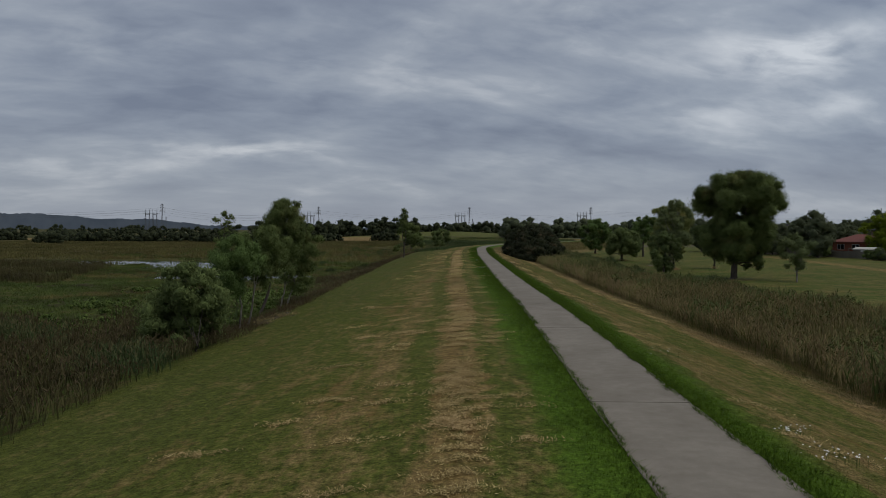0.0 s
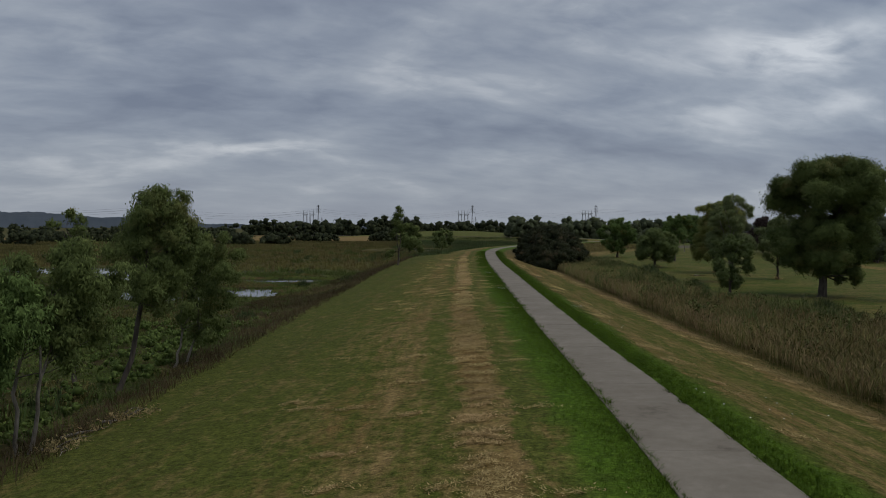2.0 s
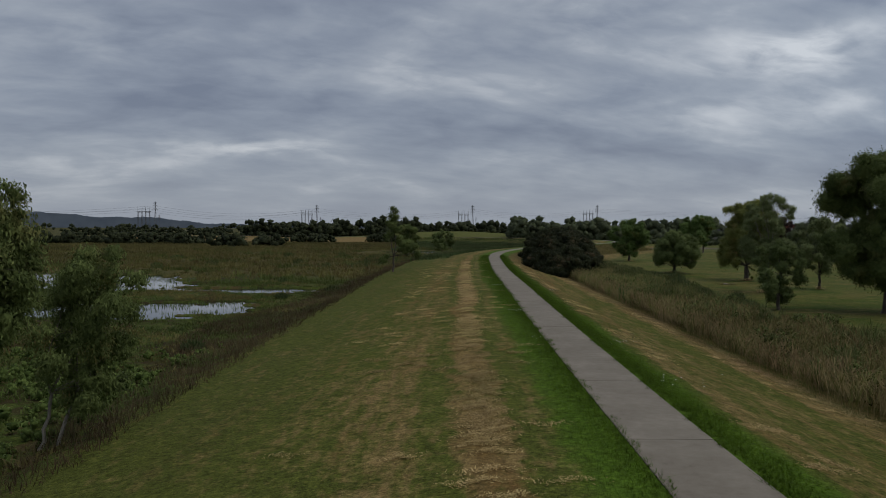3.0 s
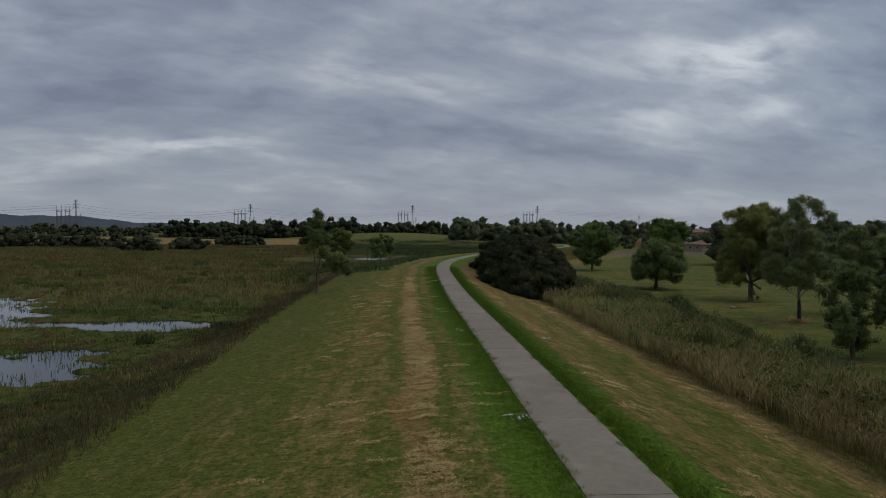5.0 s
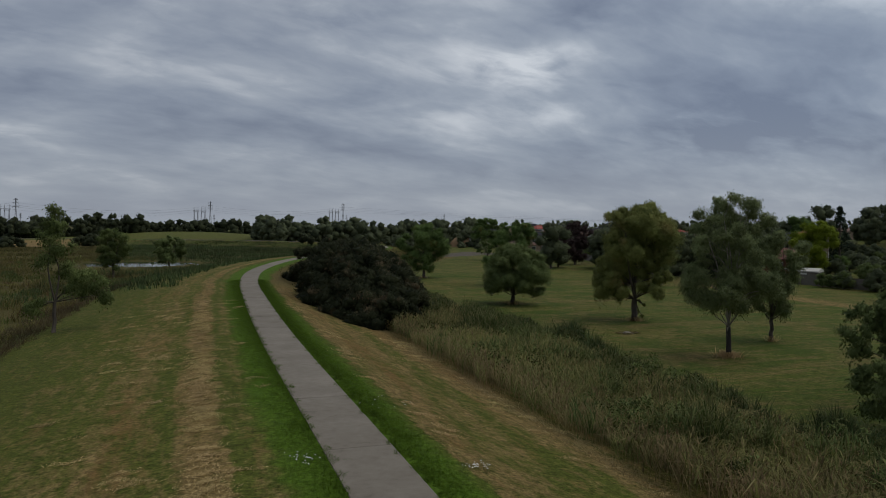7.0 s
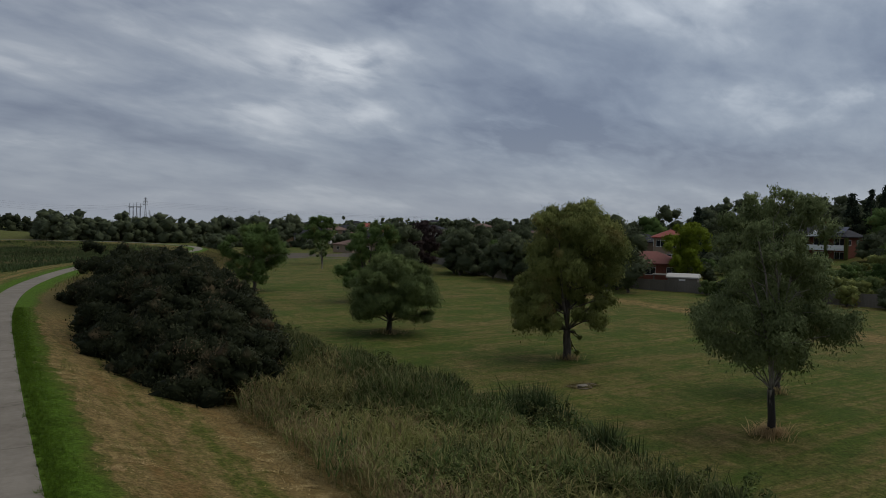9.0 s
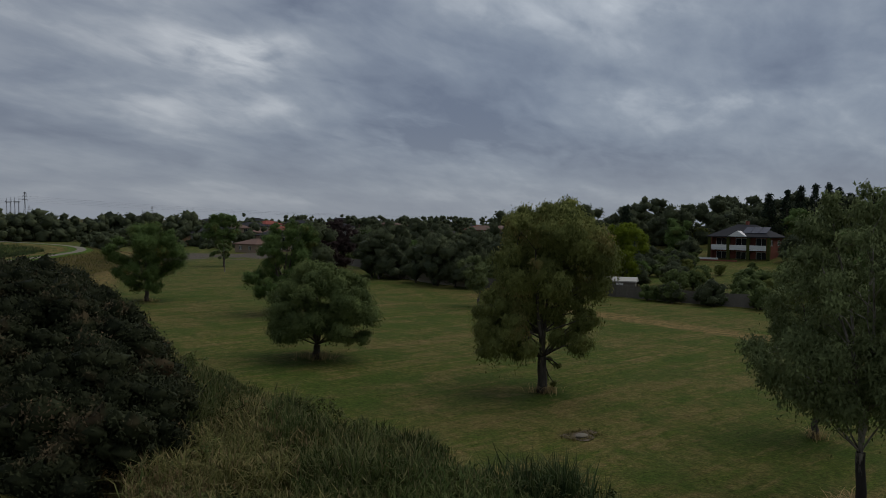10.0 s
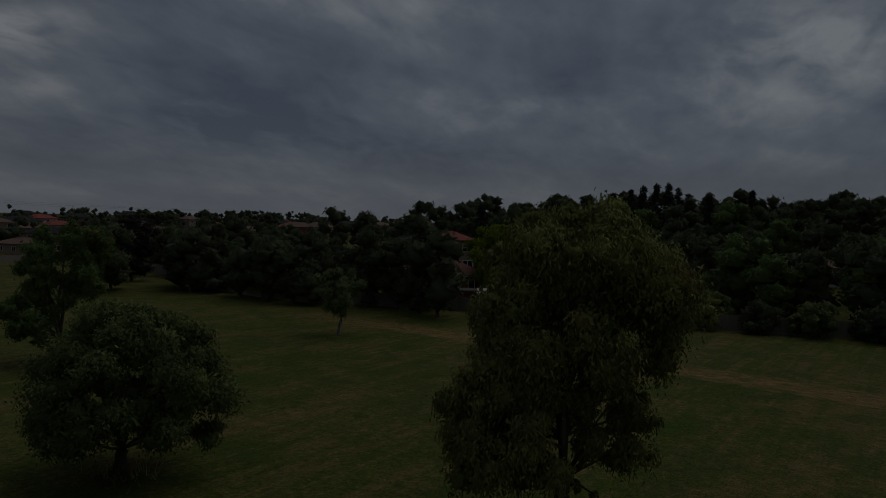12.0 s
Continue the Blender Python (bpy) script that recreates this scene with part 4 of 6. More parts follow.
def plant_far(kind, x, y, scale, turn_deg):
    if 100 < x < 113 and 163 < y < 187 and scale > 0.4:         # the clearing round the lime-green tree
        return None
    ob = copy_thing(FAR_KINDS[kind], pose(x, y, ground_at(x, y) - 0.1, 0, 0, turn_deg))
    ob.scale = (scale, scale, scale * 0.97)
    return ob


rng = np.random.default_rng(77)
FENCE_Y, FENCE_X = [70, 100, 125, 150, 165, 177, 191, 204, 226, 242, 264, 320], [122, 116, 110, 104, 101, 99, 95, 91.5, 95, 104, 109, 112]
# before and behind the paling fence
for k in range(48):
    y = rng.uniform(198, 262)
    plant_far(int(rng.choice([0, 1, 2, 2])), np.interp(y, FENCE_Y, FENCE_X) + (rng.uniform(-5, 9) if y < 232 else rng.uniform(2, 22)), y, rng.uniform(0.55, 0.9), rng.uniform(0, 360))
for k in range(90):
    y = rng.uniform(95, 275)
    x = np.interp(y, FENCE_Y, FENCE_X) + 2.5 + rng.uniform(0, 18)
    if 176 < y < 197 and x < 113:
        continue
    plant_far(int(rng.choice([2, 3, 3, 3, 5, 4])), x, y, rng.uniform(0.35, 0.75), rng.uniform(0, 360))
# gardens up the slope; low bushes where the houses look out
for k in range(170):
    x, y = rng.uniform(104, 182), rng.uniform(95, 250)
    off = abs(y - 0.479 * x - 112.7)
    if off < 11 and x < 172:
        if x < 148:
            plant_far(int(rng.choice([3, 5, 3])), x, y, np.interp(x, [108, 148], [0.8, 0.36]) * rng.uniform(0.8, 1.1), rng.uniform(0, 360))
        continue
    if x < 140 and 186 < y < 219:
        plant_far(int(rng.choice([3, 5])), x, y, rng.uniform(0.25, 0.5), rng.uniform(0, 360)) if k % 2 else None
        continue
    plant_far(int(rng.choice([0, 1, 2, 2, 4, 5])), x, y, rng.uniform(0.6, 1.0), rng.uniform(0, 360))
for k in range(20):
    y = rng.uniform(128, 174)
    plant_far(int(rng.choice([2, 3, 3, 5])), np.interp(y, FENCE_Y, FENCE_X) + rng.uniform(-1.6, 0.2), y, rng.uniform(0.28, 0.45), rng.uniform(0, 360))
for k in range(30):
    x = rng.uniform(104, 124)
    plant_far(int(rng.choice([3, 5, 3])), x, 0.479 * x + 112.7 + rng.uniform(-12, 12), rng.uniform(0.5, 0.75), rng.uniform(0, 360))


for k in range(46):
    x = rng.uniform(112, 158)
    y = rng.uniform(0.479 * x + 122.5, 204)
    if math.hypot(x - 127, y - 201.5) > 6 and math.hypot(x - 130.5, y - 212) > 8 and x < 152:
        plant_far(int(rng.choice([2, 3, 3, 5])), x, y, rng.uniform(0.42, 0.62), rng.uniform(0, 360))


# dark trees against the palings, before the brick houses
for (x, y, k, sc) in [(80.0, 229.0, 0, 1.0), (84.0, 233.0, 2, 0.9), (94.5, 188.5, 0, 0.85), (93.0, 184.0, 1, 0.95), (91.5, 180.2, 0, 0.95), (93.0, 192.0, 1, 0.85), (97.5, 194.5, 0, 0.9), (90.5, 199.5, 2, 0.8), (89.0, 206.0, 1, 0.6), (90.0, 212.0, 0, 0.62), (92.0, 219.0, 2, 0.75), (93.0, 226.0, 0, 0.6),
                      (95.6, 184.6, 3, 0.5), (99.0, 168.0, 3, 0.55), (100.0, 162.5, 2, 0.5), (101.5, 157.0, 3, 0.6), (102.2, 153.0, 5, 0.62), (103.4, 147.5, 2, 0.5), (104.6, 142.0, 3, 0.7),
                      (106.0, 137.0, 2, 0.55), (107.0, 132.5, 0, 0.55), (108.5, 127.0, 2, 0.7)]:
    plant_far(k, x, y, sc, 67 * (x + y) % 360)


def grown_together(rng, x, y, h, width, heads):
    """One domed crown for a wood: heads of leaves with dense hearts, wide at two thirds of its height."""
    z = ground_at(x, y)
    out = []
    for j in range(heads):
        an, f = rng.uniform(0, 6.28), rng.uniform(0.1, 1.0)
        w = width * 0.5 * (0.55 + 0.45 * f / 0.55 if f < 0.55 else math.sqrt(max(0.02, 1 - ((f - 0.55) / 0.47) ** 2)))
        r = width * rng.uniform(0.13, 0.2)
        q = max(0.0, w - r * 0.6) * math.sqrt(rng.uniform(0.15, 1))
        out.append((x + q * math.cos(an), y + q * math.sin(an), z + max(r * 0.5, h * f - r * 0.8), r, r * 0.8))
    return out


def woods():
    """Far woods as one mass of clumped leaves."""
    rng = np.random.default_rng(5)
    near, lobes = [], []
    bands = [(-135, -22, 530, 565, 9, 14, 95), (-60, 90, 610, 660, 11, 14.5, 80), (42, 165, 450, 505, 9, 15, 110), (230, 420, 480, 560, 7, 12, 90), (-420, -190, 640, 700, 6, 9, 80),
             (-1500, -250, 900, 1000, 9, 13, 130), (300, 1000, 620, 760, 6, 11, 110), (85, 150, 360, 410, 5, 10, 30), (120, 440, 270, 620, 5, 9.5, 170),
             (-190, -104, 346, 366, 4.0, 6, 60), (-86, -75, 314, 322, 4.5, 6.2, 7), (-73, -65, 322, 330, 4.5, 6, 6), (-70, -54, 383, 391, 4.5, 5.6, 9), (-43, -26, 402, 410, 4.5, 5.6, 9), (-166, -159, 303, 308, 4.0, 5.4, 4), (-380, -190, 380, 410, 4, 6, 90)]
    for (x0, x1, y0, y1, h0, h1, n) in bands:
        for k in range(n):
            x, y, h = rng.uniform(x0, x1), rng.uniform(y0, y1), h0 + (h1 - h0) * rng.uniform() ** 1.6
            (near if x1 < 100 else lobes).extend(grown_together(rng, x, y, h, h * (rng.uniform(1.5, 2.3) if h1 < 6.5 else rng.uniform(1.0, 1.7)), 8))
    for mass, leaf, label in [(near, HEDGE_LEAF, "dark belt of far eucalypt woodland and hedges beyond the marsh"), (lobes, FAR_LEAF, "dark green trees of the far suburb on the horizon")]:
        v, f, at = foliage(rng, mass, 4.2, 1.0, 0.0, 0.4, 0.8, 3, 0.8, True)
        tagged(new("woods", mesh_np("woods", v, f, leaf, at)), label, "woodland", kind="stuff")


woods()


def rise_woods():
    """The dense trees on the rise behind the houses, grown together."""
    rng = np.random.default_rng(6)
    lobes = []
    for k in range(150):
        x, y = rng.uniform(174, 262), rng.uniform(85, 245)
        lobes += grown_together(rng, x, y, rng.uniform(7.5, 12.8), rng.uniform(8, 12.5), 14)
    v, f, at = foliage(rng, lobes, 22, 0.55, 0.1, 0.4, 0.8, 5, 0.8, True)
    return tagged(new("hill_woods", mesh_np("hill_woods", v, f, FAR_LEAF, at)), "dense dark trees covering the rise behind the houses", "woodland", kind="stuff")


rise_woods()

# ---------------------------------------------------------------- grasses, reeds and sedges
def straight_blades(rng, xyz, h, w, lean):
    """One triangle a blade."""
    n = len(xyz)
    an = rng.uniform(0, 2 * np.pi, n)
    side = np.stack([np.cos(an), np.sin(an), np.zeros(n)], 1) * (w * rng.uniform(0.7, 1.3, n))[:, None]
    la = rng.uniform(0, 2 * np.pi, n)
    ln = np.abs(rng.normal(size=n)) * lean * h
    tip = xyz + np.stack([np.cos(la) * ln, np.sin(la) * ln, h], 1)
    v = np.stack([xyz - side, xyz + side, tip], 1).reshape(-1, 3)
    return v, np.arange(3 * n).reshape(-1, 3), np.tile([0.0, 0.0, 1.0], n)


def bent_blades(rng, xyz, h, w, lean, z_from=0.0):
    """Blades that rise and bend over: three triangles each. z_from: share of the height at which they leave the stalk."""
    n = len(xyz)
    an = rng.uniform(0, 2 * np.pi, n)
    out = np.stack([np.cos(an), np.sin(an), np.zeros(n)], 1)
    side = np.stack([-np.sin(an), np.cos(an), np.zeros(n)], 1) * (w * rng.uniform(0.7, 1.3, n))[:, None]
    up = np.array([0, 0, 1.0])
    z0 = (z_from * h)[:, None] if isinstance(z_from, np.ndarray) else z_from * h[:, None]
    span = h[:, None] - z0
    b = xyz + up * z0
    m = b + up * span * 0.68 + out * (lean * span * rng.uniform(0.3, 0.9, (n, 1)))
    t = m + up * span * rng.uniform(-0.12, 0.34, (n, 1)) + out * (lean * span * rng.uniform(0.6, 1.6, (n, 1)))
    v = np.stack([b - side, b + side, m + side * 0.8, m - side * 0.8, t], 1).reshape(-1, 3)
    k = np.arange(n)[:, None] * 5
    f = np.concatenate([k + [0, 1, 2], k + [0, 2, 3], k + [3, 2, 4]], 1).reshape(-1, 3)
    zf = (z0 / h[:, None]).ravel()
    r = np.stack([zf, zf, zf + (1 - zf) * 0.68, zf + (1 - zf) * 0.68, np.ones(n)], 1).ravel()
    return v, f, r


def scatter(rng, n, x0, x1, y0, y1):
    """n places on the ground, with their distance from the path and the length along it."""
    x, y = rng.uniform(x0, x1, n), rng.uniform(y0, y1, n)
    a, s = across_along(x, y)
    return x, y, a, s


def stuff(name, pieces, mat, label, category, attrs=None):
    vs, fs, rs, k = [], [], [], 0
    for v, f, r in pieces:
        vs.append(v)
        fs.append(f + k)
        rs.append(r)
        k += len(v)
    at = {"rise": np.concatenate(rs)}
    at.update(attrs or {})
    ob = new(name, mesh_np(name, np.concatenate(vs), np.concatenate(fs), mat, at))
    return tagged(ob, label, category, kind="stuff")


def lawn():
    """Mown grass of the levee: short blades, longer and thicker along the path's edges."""
    rng = np.random.default_rng(8)
    x, y, a, s = scatter(rng, 260000, -12, 19, 7, 170)
    keep = (a > -16.2) & (a < 10.4) & (np.abs(a) > 1.3) & (rng.uniform(size=len(a)) < np.interp(y, [7, 60, 110, 170], [1, 0.95, 0.75, 0.35]))
    x, y, a, s = x[keep], y[keep], a[keep], s[keep]
    h = rng.uniform(0.02, 0.05, len(x)) * (1 + 0.5 * (wobble(x, y, 0.7, 1.0) > 0.25))
    v, f, r = straight_blades(rng, np.stack([x, y, height(x, y, a) - 0.01], 1), h, 0.012, 1.6)
    ob = stuff("mown_grass", [(v, f, r)], GRASS, "short mown grass, half green and half straw", "grass", {"across": np.repeat(a, 3), "along": np.repeat(s, 3)})
    # lush strips
    n = 190000
    y = rng.uniform(8, 175, n)
    q = np.interp(y, PATH_PTS[:260, 1], np.arange(260))
    i = q.astype(int)
    side = rng.choice([-1, 1], n)
    off = np.where(side < 0, 1.1 + np.abs(rng.normal(size=n)) * 0.75, 1.0 + np.abs(rng.normal(size=n)) * 0.65)
    ragged = 0.24 * wobble(y, y * 0.3, 0.5, 3.0) + 0.14 * wobble(y, y, 0.17, 1.0)
    a = side * np.maximum(off + ragged, np.where(side < 0, np.interp(y, [20, 55], [1.26, 1.09]), np.interp(y, [28, 60], [1.13, 0.96])) + ragged * 0.6)
    keep = np.abs(a) < 2.9
    a, y, i, q = a[keep], y[keep], i[keep], q[keep]
    nx, ny = np.interp(q, np.arange(260), PATH_DIR[:260, 1]), -np.interp(q, np.arange(260), PATH_DIR[:260, 0])
    x, y = np.interp(q, np.arange(260), PATH_PTS[:260, 0]) + a * nx, y + a * ny
    s = np.interp(q, np.arange(260), PATH_LEN[:260])
    h = rng.uniform(0.04, 0.095, len(x)) * np.where(wobble(x, y, 1.1, 5.0) > 0.3, 1.4, 1.0) * np.where(np.abs(a) < 1.45, 1.3, 0.9)
    v, f, r = straight_blades(rng, np.stack([x, y, height(x, y, a) - 0.01], 1), h, 0.011, 1.1)
    stuff("edge_grass", [(v, f, r)], GRASS, "lush uncut green grass along the footpath edges", "grass", {"across": np.repeat(a, 3), "along": np.repeat(s, 3)})


lawn()

BACK_Y, BACK_D = [-15, 0, 60, 95, 125, 165, 200], [27, 27, 25, 19.5, 22.0, 20.5, 18.0]


def reed_plants(rng, x, y, a, h, w, leaves, lean):
    base = np.stack([x, y, height(x, y, a) - 0.05], 1)
    n = len(x)
    up = np.array([0, 0, 1.0])
    pieces = [straight_blades(rng, base, h * 0.96, 0.008, 0.12)]
    for k in range(leaves):
        off = base + rng.normal(size=base.shape) * [0.06, 0.06, 0]
        if k % 5 < 2:
            pieces.append(bent_blades(rng, off, h * rng.uniform(0.75, 1.08, n), w, lean, rng.uniform(0.2, 0.72, n)))
        else:
            z = rng.uniform(0.25, 0.82, n)
            v, f, r = straight_blades(rng, off + up * (z * h)[:, None], h * rng.uniform(0.14, 0.3, n), w * 0.9, 1.1)
            pieces.append((v, f, np.repeat(z, 3) + np.tile([0, 0, 0.2], n)))
    for k in range(3):
        plume = straight_blades(rng, base + up * (h * (0.86 + 0.03 * k))[:, None], h * 0.13, 0.032, 0.7)
        pieces.append((plume[0], plume[1], np.ones(3 * n)))
    return pieces


def reed_beds():
    rng = np.random.default_rng(12)
    x, y, a, s = scatter(rng, 105000, 12, 37, 6, 178)
    back = np.interp(y, BACK_Y, BACK_D) + 0.8 * wobble(x, y, 4.0, 2.0)
    front = 10.4 + 0.35 * wobble(x, y, 1.6, 4.0)
    shrub = ((x - 17.2) / 8.0) ** 2 + ((y - 159) / 18.5) ** 2 < 1
    keep = (a > front) & (a < back) & ~shrub & (rng.uniform(size=len(x)) < np.interp(y, [6, 30, 140, 178], [0.7, 0.85, 1, 0.8]))
    x, y, a, back = x[keep], y[keep], a[keep], back[keep]
    tall = 1.72 + 0.26 * wobble(x, y, 5.0, 1.0) + 0.38 * wobble(x, y, 1.5, 6.0) + 0.3 * wobble(x, y, 0.55, 3.0)
    tall *= np.interp(a, [10.3, 11.2], [0.85, 1]) * np.interp(back - a, [0, 3.5], [0.55, 1])
    tall *= 1 + 0.22 * np.exp(-((x - 26) / 4) ** 2 - ((y - 150) / 14) ** 2)
    h = tall * rng.uniform(0.75, 1.12, len(x))
    patch = wobble(x, y, 3.4, 9.0) + 0.5 * wobble(x, y, 1.2, 2.0) + np.interp(back - a, [1.5, 4, 8], [0.1, 0.35, -0.25])
    green = patch + 0.35 * np.exp(-((x - 26) / 5) ** 2 - ((y - 138) / 16) ** 2) > 0.5
    fresh = y + 16 * wobble(x, y, 3.0, 2.0) + 10 * rng.normal(size=len(x)) > 96
    edge = ((a < 10.4 + 1.7 + 0.9 * wobble(x, y, 0.9, 3.0)) & (rng.uniform(size=len(x)) < 0.72)) | (rng.uniform(size=len(x)) < 0.1)
    for name, m, mat, leaves, w, lean, grow, label in [
            ("reed_bed", ~green & ~edge & ~fresh, REED, 7, 0.020, 0.75, 1.08, "dense bed of brown-green reeds in the ditch beside the levee"),
            ("fresh_reed_bed", ~green & ~edge & fresh, REED_FRESH, 7, 0.022, 0.85, 1.02, "yellow-green leafy reeds in the ditch near the dark shrub"),
            ("green_reed_clumps", green & ~edge, REED_GREEN, 8, 0.024, 0.5, 1.2, "dark green clumps of bulrush standing among the reeds"),
            ("dry_reed_edge", edge, REED_DRY, 4, 0.013, 0.5, 0.92, "straw-coloured dry stalks along the front of the reeds")]:
        k = rng.uniform(size=len(x)) < (0.62 if name in ("reed_bed", "fresh_reed_bed") else 0.8)
        m = m & k
        stuff(name, reed_plants(rng, x[m], y[m], a[m], h[m] * grow, w, leaves, lean), mat, label, "reeds")
    # fallen straw at the foot of the reeds
    n = 16000
    y = rng.uniform(8, 150, n)
    q = np.interp(y, PATH_PTS[:260, 1], np.arange(260))
    a = 9.9 + rng.normal(size=n) * 0.45 + 0.35 * wobble(y, y, 2.0)
    x = np.interp(q, np.arange(260), PATH_PTS[:260, 0]) + a
    v, f, r = straight_blades(rng, np.stack([x, y, height(x, y, a) + 0.015], 1), rng.uniform(0.06, 0.18, n), 0.012, 3.2)
    stuff("fallen_straw", [(v, f, r)], REED_DRY, "flattened straw and cut stalks at the reed edge", "straw")


reed_beds()


def bulrush_clumps():
    rng = np.random.default_rng(33)
    pieces = []
    for (cx, cy, r, tall) in [(25.5, 97, 1.3, 2.0), (27.0, 103, 1.6, 2.2), (25.6, 108, 1.5, 2.3), (27.0, 113, 1.2, 2.1), (26.0, 118, 1.7, 2.4), (28.0, 124, 1.3, 2.2), (29.3, 130, 1.7, 2.6), (28.4, 137, 1.2, 2.3),
                              (27.0, 144, 1.5, 2.5), (26.0, 151, 1.6, 2.6), (25.2, 158, 1.6, 2.6), (30.2, 82, 1.5, 2.1), (27.5, 66, 1.6, 2.1), (24.0, 74, 1.2, 2.0), (29.0, 50, 1.4, 1.9), (22.5, 126, 1.0, 2.2)]:
        n = int(230 * r * r)
        an, q = rng.uniform(0, 6.28, n), np.abs(rng.normal(size=n)) * 0.6 * r
        x, y = cx + q * np.cos(an) * 0.9, cy + q * np.sin(an) * 2.2
        keep = wobble(x, y, 0.5, cx) > -0.25
        x, y, q = x[keep], y[keep], np.minimum(q, 1.25 * r)[keep]
        n = len(x)
        b = np.stack([x, y, height(x, y) - 0.05], 1)
        h = tall * (0.92 - 0.3 * (q / r) ** 2) * rng.uniform(0.6, 1.1, n) * (1 + 0.25 * wobble(x, y, 0.6, 2.0))
        pieces.append(bent_blades(rng, b, h, 0.028, 0.28))
        pieces.append(straight_blades(rng, b + rng.normal(size=b.shape) * [0.08, 0.08, 0], h * rng.uniform(0.8, 1.05, n), 0.022, 0.22))
        pieces.append(straight_blades(rng, b + np.array([0, 0, 1.0]) * (h * 0.45)[:, None], h * 0.5, 0.03, 0.5))
    stuff("bulrush_clumps", pieces, BULRUSH, "tall dark clumps of bulrush in the reed ditch", "bulrush")


bulrush_clumps()


def reed_creepers():
    """Leafy green growth climbing through the reeds, in drifts."""
    rng = np.random.default_rng(35)
    x, y, a, s = scatter(rng, 15000, 14, 36, 8, 176)
    back = np.interp(y, BACK_Y, BACK_D)
    drift_ = wobble(x, y, 2.6, 4.0) + 0.6 * wobble(x, y, 0.9, 7.0)
    keep = (a > 11.6) & (a < back - 0.3) & (drift_ > 0.22) & ~(((x - 17.2) / 8.0) ** 2 + ((y - 159) / 18.5) ** 2 < 1)
    x, y, a, drift_ = x[keep], y[keep], a[keep], drift_[keep]
    top = 1.05 + 0.55 * np.clip(drift_, 0, 1) + 0.35 * rng.normal(size=len(x)) * 0.6
    c = np.stack([x, y, height(x, y, a) + np.clip(top, 0.4, 2.0)], 1)
    dark = wobble(x, y, 3.3, 1.0) + 0.4 * rng.normal(size=len(x)) > 0.1
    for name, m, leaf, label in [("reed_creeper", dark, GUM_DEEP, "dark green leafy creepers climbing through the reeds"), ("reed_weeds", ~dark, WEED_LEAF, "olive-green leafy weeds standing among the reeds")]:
        heads = np.column_stack([c[m], np.full((m.sum(), 2), 0.42)])
        v, f, at = foliage(rng, heads, 200, 0.15, 0.2, 0.34, 0.0, 3, 0.7)
        ob = new(name, mesh_np(name, v, f, leaf, at))
        tagged(ob, label, "weeds", kind="stuff")


reed_creepers()


def cut_hay():
    """Windrows of dry cut grass left in bars along the crest."""
    rng = np.random.default_rng(34)
    bars = []
    for row, gap, share in [(-4.65, 0.36, 0.92), (-6.6, 0.7, 0.4), (-8.2, 1.2, 0.3), (-9.6, 1.4, 0.2), (-3.0, 0.9, 0.3), (3.5, 0.7, 0.35), (9.2, 0.5, 0.5)]:
        at = 8.0
        while at < 150:
            at += gap * rng.uniform(0.6, 1.5)
            if rng.uniform() < share * (0.75 + 0.35 * math.sin(at * 0.33 + row)):
                k = int(rng.uniform(200, 420) * (1.0 if row == -4.65 else 0.6) * np.interp(at, [40, 150], [1, 0.7]))
                m = row + rng.normal() * (0.16 if row == -4.65 else 0.5)
                u = rng.normal(size=k)
                bars.append(np.stack([m + u * rng.uniform(0.2, 0.42), at + rng.normal(size=k) * 0.085 + 0.1 * np.sin(u * 2 + at)], 1))
    a, y = np.concatenate(bars).T
    q = np.interp(y, PATH_PTS[:260, 1], np.arange(260))
    x = np.interp(q, np.arange(260), PATH_PTS[:260, 0]) + a
    n = len(x)
    b = np.stack([x, y, height(x, y, a) + rng.uniform(0.0, 0.09, n)], 1)
    stuff("cut_hay", [straight_blades(rng, b, rng.uniform(0.014, 0.036, n), 0.015, 3.0)], HAY, "loose bars of dry cut grass lying on the levee crest", "hay")


cut_hay()


